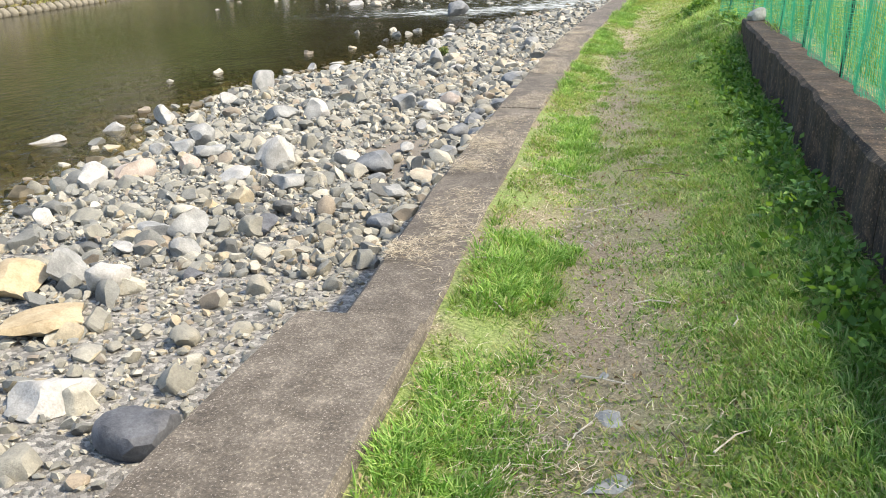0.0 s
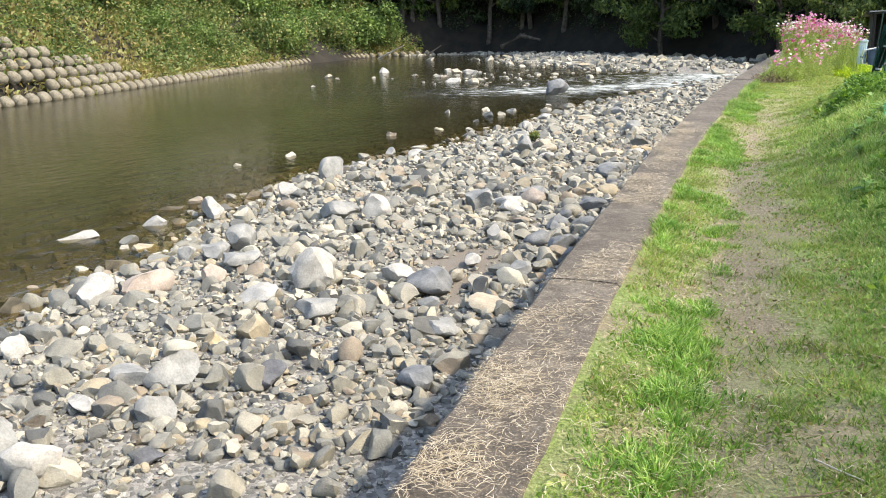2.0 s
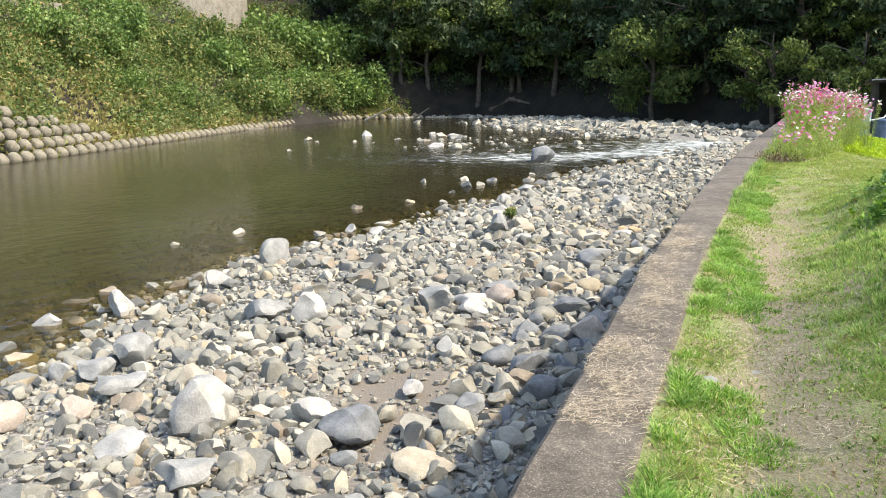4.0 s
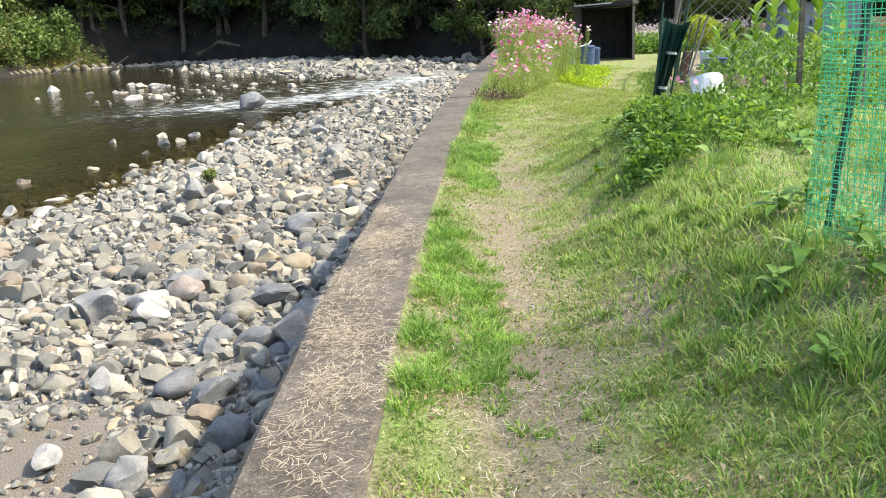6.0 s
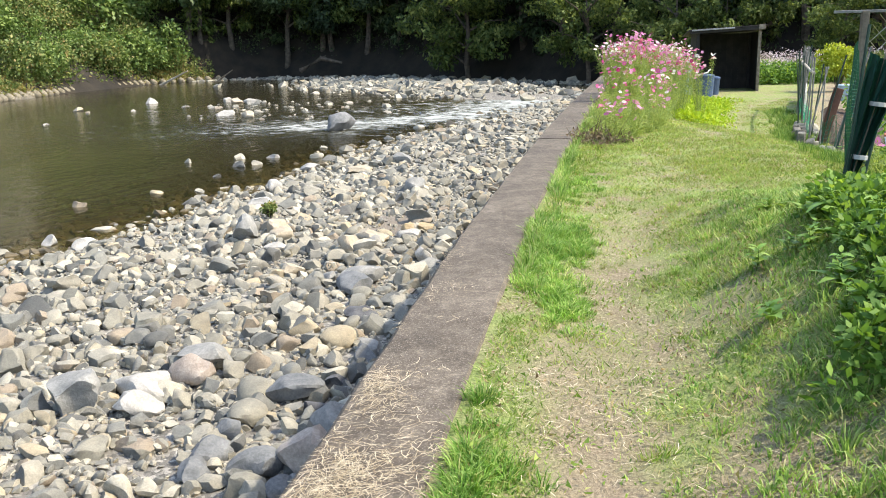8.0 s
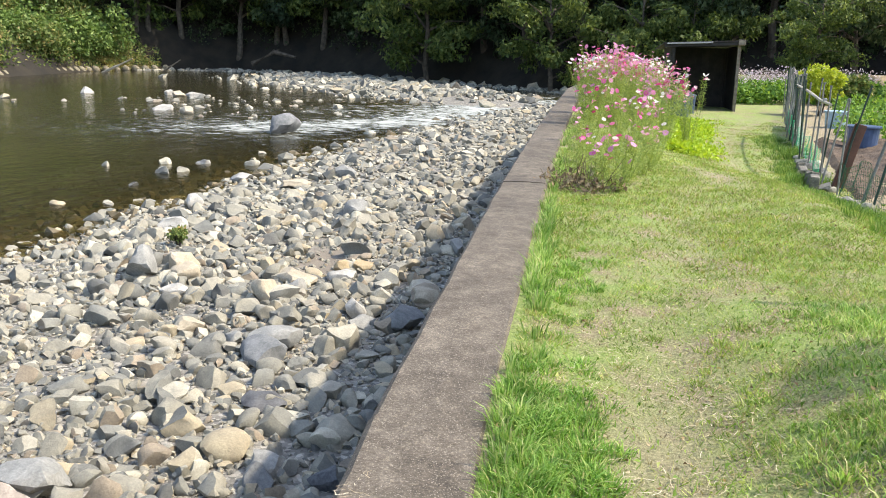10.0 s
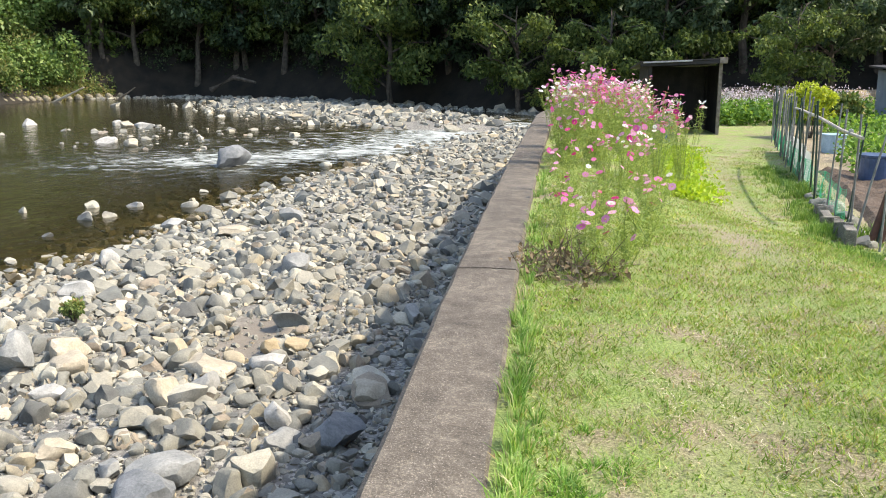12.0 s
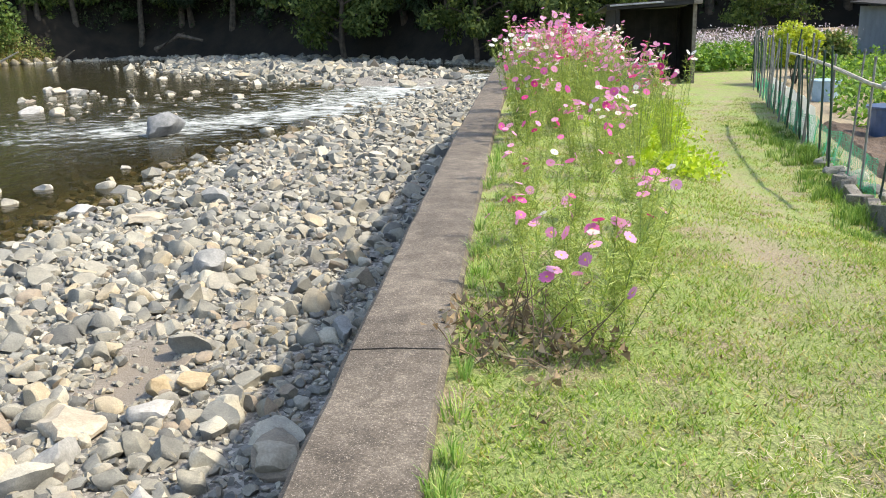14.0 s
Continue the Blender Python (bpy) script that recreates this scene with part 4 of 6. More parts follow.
def bank_growth():
    g = np.random.default_rng(31)
    n = 2300
    y = g.uniform(30, 108, n)
    out = g.uniform(0.6, 15, n) ** 1.0
    x = left_bank(y) - out
    keep = (out > 2.0 + 1.8 * wobble(x, y, 0.45, 51)) | (y > 57) & (out > 0.5)
    x, y = x[keep], y[keep]
    z = height(x, y) + 0.3
    v, f = leaf_cloud(np.stack([x, y, z], -1), g.uniform(0.5, 1.4, len(x)), 90, 0.30, g, three=True)
    tagged(mesh_np("bank_undergrowth", v, f, M_SHRUB), "tangled green shrubs and vines over the far river bank", "shrubs", kind="stuff")
    n = 1500
    y = np.where(np.arange(n) < 700, g.uniform(44, 107, n), g.uniform(30, 62, n))
    x = left_bank(y) - np.where(np.arange(n) < 700, g.uniform(0.1, 1.7, n), g.uniform(0.4, 9, n))
    v, f = leaf_cloud(np.stack([x, y, height(x, y) + 0.08], -1), np.full(n, 0.6), 26, 0.34, g, -0.5, 0.5, True)
    tagged(mesh_np("dry_bank_grass", v, f, M_DRYBANK), "dry yellow grass above the waterline blocks", "grass", kind="stuff")
    n = 420
    x = np.where(g.uniform(0, 1, n) < 0.6, g.uniform(-46, 6, n), g.uniform(4, 60, n))
    y = far_bank(x) + g.uniform(2.5, 12, n)
    v, f = leaf_cloud(np.stack([x, y, height(x, y) + 0.4], -1), g.uniform(0.6, 1.5, n), 44, 0.34, g, three=True)
    tagged(mesh_np("forest_undergrowth", v, f, M_CANOPY), "dark undergrowth at the foot of the wood", "shrubs", kind="stuff")


bank_growth()


# ---- concrete blocks of the far bank ----
def revetment():
    top = empty("revetment", Matrix(), "stepped pale concrete blocks lining the far bank", "revetment", kind="structure")
    bm = bmesh.new()
    bmesh.ops.create_icosphere(bm, subdivisions=2, radius=1.0)
    for v in bm.verts:
        v.co = Vector([math.copysign(abs(c) ** 0.6, c) * r for c, r in zip(v.co, (0.37, 0.34, 0.31))])
    for f in bm.faces:
        f.smooth = True
    me = bpy.data.meshes.new("block")
    bm.to_mesh(me)
    bm.free()
    me.materials.append(M_BLOCK)
    for row in range(6):
        y0, y1 = (28, 108) if row == 0 else (28, 55 - row * 1.6)
        for k, y in enumerate(np.arange(y0, y1, 1.02)):
            if row and math.sin(k * 12.9 + row * 7.3) < -0.35:
                continue
            yy = y + 0.51 * (row % 2)
            x = float(left_bank(yy)) + 0.25 - row * 0.55
            share("block", me, top, pose(x, yy, Z_WATER + 0.16 + row * 0.6, 3 * math.sin(k * 3.7), 40 + 4 * math.sin(k * 5.1 + row), 4 + 5 * math.sin(k * 2.9)))


revetment()

# ---- low wall and its net fence ----
M_NET = leaf("turquoise garden net", [(0.0, (0.03, 0.34, 0.19)), (1.0, (0.07, 0.46, 0.29))], 0.35, 0.5, tint_to=(1, 1, 0.9))
M_DARKNET = leaf("dark green garden net", [(0.0, (0.012, 0.06, 0.048)), (1.0, (0.03, 0.12, 0.095))], 0.2, 0.5)
M_STRING = leaf("pale netting string", [(0.0, (0.25, 0.26, 0.25)), (1.0, (0.45, 0.46, 0.44))], 0.1, 0.6)
M_GREENPOLE = plain("dark green coated pole", (0.010, 0.035, 0.025), (0.022, 0.058, 0.042), 9.0, 0.45, 0.2, 0.003, per_object=0.4)
M_GREYPOLE = plain("grey weathered pole", (0.13, 0.13, 0.12), (0.27, 0.27, 0.25), 9.0, 0.6, 0.3, 0.003, per_object=0.4)
M_TIMBER = plain("old grey timber", (0.12, 0.095, 0.07), (0.27, 0.23, 0.18), 7.0, 0.85, 0.5, 0.006, per_object=0.3)
M_DARKTIMBER = plain("near-black boards", (0.010, 0.008, 0.007), (0.028, 0.022, 0.019), 4.0, 0.8, 0.5, 0.006, per_object=0.3)
M_BROWNPOST = plain("brown wooden post", (0.07, 0.03, 0.02), (0.15, 0.07, 0.045), 5.0, 0.8, 0.4, 0.005, per_object=0.2)
M_ROOF = plain("grey sheet roofing", (0.20, 0.20, 0.20), (0.34, 0.34, 0.33), 3.0, 0.5, 0.2, 0.004)
M_BLUE = plain("blue plastic", (0.035, 0.065, 0.13), (0.07, 0.11, 0.21), 4.0, 0.4, 0.1, 0.002, per_object=0.4)
M_PALEBLUE = plain("pale blue plastic", (0.22, 0.33, 0.42), (0.34, 0.46, 0.55), 4.0, 0.45, 0.1, 0.002)
M_HOSE = plain("white hose", (0.5, 0.5, 0.48), (0.65, 0.65, 0.62), 8.0, 0.5, 0.1, 0.002)
M_HUT = plain("pale blue-grey painted boards", (0.13, 0.155, 0.19), (0.18, 0.21, 0.25), 2.0, 0.7, 0.2, 0.004)
M_SOIL = plain("dug brown soil", (0.045, 0.03, 0.02), (0.11, 0.075, 0.05), 4.0, 0.95, 0.9, 0.04, fine=30.0)
M_SHEET = plain("white plastic sheet", (0.62, 0.63, 0.63), (0.75, 0.76, 0.76), 3.0, 0.35, 0.3, 0.01)
M_TERRACOTTA = plain("terracotta plastic", (0.30, 0.10, 0.05), (0.40, 0.15, 0.08), 4.0, 0.6, 0.2, 0.003)
M_TWIG = plain("dead stems", (0.085, 0.06, 0.036), (0.20, 0.15, 0.095), 12.0, 0.9, 0.3, 0.003)


def low_wall():
    top = empty("low_wall", Matrix(), "low blackened concrete retaining wall beside the path", "wall", kind="structure")
    ys = [-4, 0.4, 3.9, 7.6, 11.4]
    for a, b in zip(ys, ys[1:]):
        bm = bmesh.new()
        n = 60
        rows = []
        for y in np.linspace(a + 0.004, b - 0.004, n):
            cx = float(np.interp(y, [0, 4, 11.4], [1.06, 1.03, 0.90]))
            j = [0.024 * noise.noise((y * 3.1, k * 5.0, 0.3)) + 0.005 * noise.noise((y * 11, k * 7.0, 2.0)) for k in range(6)]
            rows.append([bm.verts.new(p) for p in ((cx - 0.185 + j[0], y, -0.35), (cx - 0.175 + 2 * j[1], y, 0.2), (cx - 0.17 + j[2], y, 0.475 + j[3]),
                                                   (cx - 0.145 + j[4], y, 0.5 + j[3] * 0.6), (cx + 0.16, y, 0.495 + j[5] * 0.6), (cx + 0.18, y, 0.45), (cx + 0.18, y, -0.35))])
        for r0, r1 in zip(rows, rows[1:]):
            for q in range(7):
                bm.faces.new((r0[q], r1[q], r1[(q + 1) % 7], r0[(q + 1) % 7]))
        bm.faces.new(rows[0])
        bm.faces.new(rows[-1][::-1])
        bmesh.ops.recalc_face_normals(bm, faces=bm.faces)
        part("wall_section", bm, M_DARKWALL, top)


low_wall()
v, f = rock_shape(871, 2, 0.7)
ob = crisp(mesh_np("wall_stone", v * 0.16, f, M_PALE, True), 30)
ob.matrix_basis = pose(0.9, 11.15, 0.5 - 0.16 * float(v[:, 2].min()) * 0.85, 0, 0, 40)
tagged(ob, "pale stone resting on the end of the low wall", "stone")


def ground_z(x, y):
    return float(land(np.array(float(x)), np.array(float(y))))


def post(name, base, tip, r, mat, label, category="post", group="", collar=True):
    """A pole pushed into the ground with a capped tip."""
    top = empty(name, pose(*base), label, category, group)
    b, t = Vector((0, 0, -0.15)), Vector(tip) - Vector(base)
    bm = tube(bmesh.new(), [b, t * 0.5 + Vector((0.004, 0.003, 0)), t], [r, r, r * 0.9], 8)
    part("shaft", bm, mat, top)
    if collar:
        d = t.normalized()
        part("cap", tube(bmesh.new(), [t - d * 0.02, t + d * 0.012], [r * 1.35, r * 1.1], 8), mat, top)
    return top


def net(name, line, heights, step, width, mat, label, sag=0.03, seed=1, diamond=False, drape=0.0):
    """A net of thin strands hung along a line of points on the ground."""
    g = np.random.default_rng(seed)
    line = np.array(line, float)
    seg = np.hypot(*(np.diff(line[:, :2], axis=0).T))
    s = np.concatenate([[0], np.cumsum(seg)])
    total = s[-1]

    def at(u, v):
        base = np.stack([np.interp(u, s, line[:, k]) for k in range(3)], -1)
        h = np.interp(u, s, heights)
        base[:, 2] += v * h - sag * np.sin(u * 3.1) * v
        ph = np.sin(u * 9 + v * 2.3) * 0.02 + np.sin(v * 7 + u * 4) * 0.015
        base[:, 0] += ph + drape * (1 - v) ** 2
        base[:, 1] += ph * 0.5
        return base
    vs, fs, count = [], [], 0

    def strand(u, v):
        nonlocal count
        p = at(u, v)
        d = np.gradient(p, axis=0)
        side = np.cross(d, np.array([0.8, 0.5, 0.3]))
        side /= np.linalg.norm(side, axis=1)[:, None] + 1e-9
        a, b = p - side * width / 2, p + side * width / 2
        n = len(p)
        vs.append(np.stack([a, b], 1).reshape(-1, 3))
        k = np.arange(n - 1) * 2 + count
        fs.append(np.stack([k, k + 1, k + 3, k + 2], -1))
        count += 2 * n
    hmax = max(heights)
    if diamond:
        for c in np.arange(-hmax, total, step):
            v = np.linspace(0, 1, 14)
            u = c + v * hmax
            ok = (u >= 0) & (u <= total)
            if ok.sum() > 2:
                strand(u[ok], v[ok])
                strand(u[ok], 1 - v[ok])
    else:
        for u0 in np.arange(0, total, step):
            v = np.linspace(0, 1, 10)
            strand(np.full(10, u0) + 0.01 * g.normal(size=10), v)
        for v0 in np.arange(0, 1.0001, step / hmax):
            u = np.linspace(0, total, max(6, int(total / 0.2)))
            strand(u, np.full(len(u), v0) + 0.004 * g.normal(size=len(u)))
    ob = mesh_np(name, np.concatenate(vs), np.concatenate(fs), mat)
    return tagged(ob, label, "net")


garden_net = empty("garden_net", pose(1.14, 4, 0.45), "turquoise green plastic net hung along the low wall", "net")
NET_LINE = [(1.16, -2, 1.5), (1.15, 0.6, 1.5), (1.147, 2.6, 1.5), (1.13, 4.7, 1.5), (1.09, 6.6, 1.55), (1.05, 8.4, 1.6), (1.01, 10.1, 1.6), (0.98, 11.5, 1.6), (0.56, 12.65, 1.5)]
for k, ((xa, ya, ha), (xb, yb, hb)) in enumerate(zip(NET_LINE, NET_LINE[1:])):
    low = 0.40 if yb > 12 else 0.45
    panel = net("net_panel", [(xa - 1.14, ya - 4, 0), (xb - 1.14, yb - 4, low - 0.45)], [ha, hb], 0.018, 0.0040, M_NET, "", 0.05, 3 + k)
    panel.parent = garden_net
    del panel["category"]
for y in (0.6, 2.6, 4.7, 6.6, 8.4, 10.1):
    x = float(np.interp(y, [0, 11.5], [1.15, 0.98]))
    post("net_post", (x + 0.03, y, 0.44), (x + 0.10, y - 0.16, 2.05), 0.012, M_GREENPOLE, "thin dark green pole holding the turquoise net", "post", "poles of the net fence")
post("net_post", (0.60, 12.65, 0.36), (0.90, 12.85, 1.95), 0.016, M_GREENPOLE, "leaning dark green pole at the net's end", "post", "poles of the net fence")
post("net_post", (0.95, 12.9, 0.42), (1.05, 12.9, 2.0), 0.013, M_GREYPOLE, "upright grey pole behind the net's end", "post", "poles of the net fence")


# ---- rolled net bundle and trellis on the raised bed ----
def net_bundle():
    g = np.random.default_rng(4)
    top = empty("net_bundle", pose(0.74, 17.6, 0.40), "rolled dark green net tied round leaning garden poles", "net roll")
    for k, (dx, h, mat, r) in enumerate(((0.10, 1.0, M_GREENPOLE, 0.011), (0.27, 1.05, M_TIMBER, 0.016), (0.34, 1.25, M_GREENPOLE, 0.010))):
        b, t = Vector((0.02 * k, 0.02 * k, -0.1)), Vector((dx, 0.04 * k, h))
        part("pole", tube(bmesh.new(), [b, (b + t) / 2 + Vector((0.01, 0, 0)), t], [r, r, r * 0.9], 7), mat, top)
    bm = bmesh.new()
    cols, rows = 30, 16
    grid = []
    for j in range(rows + 1):
        q = j / rows
        width = 0.05 + 0.20 * q ** 1.1
        row = []
        for k in range(cols + 1):
            u = k / cols
            fold = 0.03 * math.sin(u * 25 + 1.5 * q) + 0.014 * math.sin(u * 61 + 4 * q)
            sag = 0.05 * math.sin(math.pi * u) * q
            row.append(bm.verts.new((0.01 + 0.12 * q + width * u, fold + 0.03, -0.02 + 0.86 * q - sag)))
        grid.append(row)
    for r0, r1 in zip(grid, grid[1:]):
        for k in range(cols):
            bm.faces.new((r0[k], r0[k + 1], r1[k + 1], r1[k]))
    bmesh.ops.solidify(bm, geom=bm.faces[:], thickness=0.006)
    part("gathered_net", bm, M_DARKNET, top, "dark teal net gathered in folds")
    for q in (0.25, 0.62):
        c = Vector((0.05 + 0.22 * q, 0.02, 0.86 * q))
        part("tie", tube(bmesh.new(), [c - Vector((0, 0, 0.012)), c + Vector((0.003, 0, 0.012))], [0.05, 0.05], 10), M_STRING, top)


net_bundle()
post("garden_pole", (0.95, 18.0, 0.36), (1.22, 18.0, 1.72), 0.012, M_GREENPOLE, "dark green pole beside the rolled net", "post", "poles by the rolled net")
post("garden_pole", (1.10, 18.6, 0.30), (1.30, 18.5, 1.6), 0.012, M_GREENPOLE, "dark green pole beside the rolled net", "post", "poles by the rolled net")
net("hanging_net", [(0.92, 18.2, 0.35), (1.12, 18.9, 0.28)], [0.95, 0.95], 0.025, 0.007, M_DARKNET, "dark blue-green net panel hung between two poles", 0.02, 9)


def trellis():
    top = empty("trellis", pose(1.45, 20.0, 0), "old timber trellis frame hung with pale string netting", "trellis")
    for x, z in ((0.0, 0.0), (1.45, 0.1)):
        bm = box(bmesh.new(), x - 0.03, x + 0.03, -0.03, 0.03, -0.6, 1.52, 0.006)
        part("upright", bm, M_TIMBER, top)
    part("crossbar", box(bmesh.new(), -0.25, 1.5, -0.02, 0.0, 1.505, 1.528, 0.004), M_GREYPOLE, top)
    n = net("string_net", [(0.0, 0.02, 0.35), (1.45, 0.02, 0.35)], [1.15, 1.15], 0.14, 0.005, M_STRING, "", 0.02, 6, True)
    n.parent = top
    del n["category"]


trellis()
post("garden_pole", (2.3, 16.6, 0.38), (2.34, 16.6, 2.1), 0.012, M_GREYPOLE, "thin grey garden pole", "post", "poles in the vegetable bed")
post("garden_pole", (3.3, 18.4, 0.2), (3.25, 18.5, 2.0), 0.012, M_GREYPOLE, "thin grey garden pole", "post", "poles in the vegetable bed")
bm = bmesh.new()
bmesh.ops.create_grid(bm, x_segments=14, y_segments=10, size=0.5)
for v in bm.verts:
    v.co.z = 0.42 * (1 - (2 * v.co.x) ** 2) + 0.06 * noise.noise(v.co * 5)
bmesh.ops.solidify(bm, geom=bm.faces[:], thickness=0.006)
ob = part("plastic_sheet", bm, M_SHEET)
ob.matrix_basis = pose(1.62, 18.95, ground_z(1.62, 18.95) + 0.2, 62, 6, 20) @ Matrix.Diagonal((0.42, 0.62, 0.4, 1))
tagged(ob, "crumpled white plastic sheet leaning by the poles", "sheet")

# ---- plants ----
def spread_leaf(length, width, fold=0.18, droop=0.35, n=4):
    """A pointed leaf blade that folds along its rib and droops."""
    vs, fs = [], []
    for k in range(n + 1):
        q = k / n
        w = width * math.sin(math.pi * min(0.98, 0.06 + 0.94 * q) ** 0.8) * 0.5
        z = length * (0.35 * q - droop * q * q)
        vs += [(length * q, -w, z + fold * w), (length * q, 0, z), (length * q, w, z + fold * w)]
    for k in range(n):
        a = 3 * k
        fs += [(a, a + 1, a + 4, a + 3), (a + 1, a + 2, a + 5, a + 4)]
    me = bpy.data.meshes.new("leaf")
    me.from_pydata(vs, [], fs)
    for p in me.polygons:
        p.use_smooth = True
    return me


M_WEEDLEAF = leaf("broad weed leaf", [(0.0, (0.09, 0.19, 0.035)), (0.6, (0.16, 0.30, 0.06)), (1.0, (0.30, 0.42, 0.11))], 0.3, 0.35, by_object=True)
LEAF_MESHES = [spread_leaf(0.22, 0.10), spread_leaf(0.16, 0.09, 0.1, 0.5), spread_leaf(0.28, 0.12, 0.2, 0.6)]
for me in LEAF_MESHES:
    me.materials.append(M_WEEDLEAF)


def weed_plant(seed, leaves, h):
    g = np.random.default_rng(seed)
    top = empty("weed_plant", Matrix(), "leafy green broad-leaved weed in the bank grass", "plant", "weeds on the grassy bank")
    bm = tube(bmesh.new(), [(0, 0, -0.04), (0.01, 0.01, h * 0.5), (0.0, 0.02, h)], [0.006, 0.005, 0.002], 5)
    part("stem", bm, M_WEED, top)
    for k in range(leaves):
        q = (k + 0.5) / leaves
        s = g.uniform(0.6, 1.1) * (1.1 - 0.4 * q)
        share("leaf", LEAF_MESHES[int(g.integers(3))], top, pose(0, 0, h * (0.15 + 0.85 * q), 0, g.uniform(-35, 5), k * 137.5 + g.normal(0, 12)) @ Matrix.Diagonal((s, s, s, 1)))
    return top


def plant_weeds():
    g = np.random.default_rng(15)
    kinds = [weed_plant(40 + k, 9 + 2 * k, 0.14 + 0.06 * k) for k in range(4)]
    first = set(kinds)
    spots = []
    for _ in range(84):
        y = g.uniform(14.5, 17.8)
        spots.append((g.uniform(-0.15, 1.9) + 0.12 * (y - 15), y))
    for _ in range(34):
        spots.append((g.uniform(0.3, 0.85), g.uniform(3.0, 11)))
    for _ in range(40):
        spots.append((g.uniform(0.25, 1.3), g.uniform(9.0, 13.2)))
    for k, (x, y) in enumerate(spots):
        src = kinds[k % 4]
        s = g.uniform(0.65, 1.05) * (0.48 if y < 11 else 0.58)
        m = pose(x, y, ground_z(x, y), g.normal(0, 8), g.normal(0, 8), g.uniform(0, 360)) @ Matrix.Diagonal((s, s, s, 1))
        ob = src if src in first else copy_thing(src, m)
        first.discard(src)
        ob.matrix_basis = m


plant_weeds()


def flower_mesh(name, c0, c1, r=0.037, petals=8):
    m = leaf(name + " petals", [(0.0, c0), (1.0, c1)], 0.4, 0.5, by_object=True, tint_to=(1.1, 1.0, 1.05))
    vs, fs, mi = [], [], []
    for k in range(petals):
        a = 6.2832 * k / petals
        ca, sa = math.cos(a), math.sin(a)
        base = len(vs)
        for rr, w, z in ((0.15, 0.05, 0.0), (0.65, 0.30, 0.06), (0.98, 0.26, 0.02 + 0.05 * (k % 2))):
            for sgn in (-1, 1):
                vs.append(((rr * ca - sgn * w * sa) * r, (rr * sa + sgn * w * ca) * r, z * r))
        fs += [(base, base + 1, base + 3, base + 2), (base + 2, base + 3, base + 5, base + 4)]
        mi += [0, 0]
    base = len(vs)
    vs.append((0, 0, 0.12 * r))
    for k in range(6):
        a = 6.2832 * k / 6
        vs.append((0.2 * r * math.cos(a), 0.2 * r * math.sin(a), 0.04 * r))
    for k in range(6):
        fs.append((base, base + 1 + k, base + 1 + (k + 1) % 6))
        mi.append(1)
    me = bpy.data.meshes.new("flower")
    me.from_pydata(vs, [], fs)
    me.materials.append(m)
    me.materials.append(M_POLLEN)
    me.polygons.foreach_set("material_index", mi)
    return me


M_POLLEN = plain("yellow flower centre", (0.55, 0.38, 0.03), (0.7, 0.5, 0.06), 20.0, 0.8, 0.2, 0.001)
M_COSMOS = leaf("feathery cosmos leaves", [(0.0, (0.20, 0.29, 0.07)), (0.6, (0.32, 0.41, 0.13)), (1.0, (0.46, 0.49, 0.22))], 0.35, 0.5)
M_STEM = plain("green flower stem", (0.10, 0.17, 0.04), (0.18, 0.26, 0.07), 10.0, 0.6, 0.1, 0.001)
PINK = flower_mesh("pale pink", (0.58, 0.20, 0.40), (0.70, 0.35, 0.52))
ROSE = flower_mesh("rose pink", (0.58, 0.09, 0.30), (0.68, 0.19, 0.42))
MAGENTA = flower_mesh("magenta", (0.45, 0.02, 0.14), (0.58, 0.05, 0.24))
WHITE = flower_mesh("white", (0.74, 0.72, 0.68), (0.8, 0.79, 0.76))


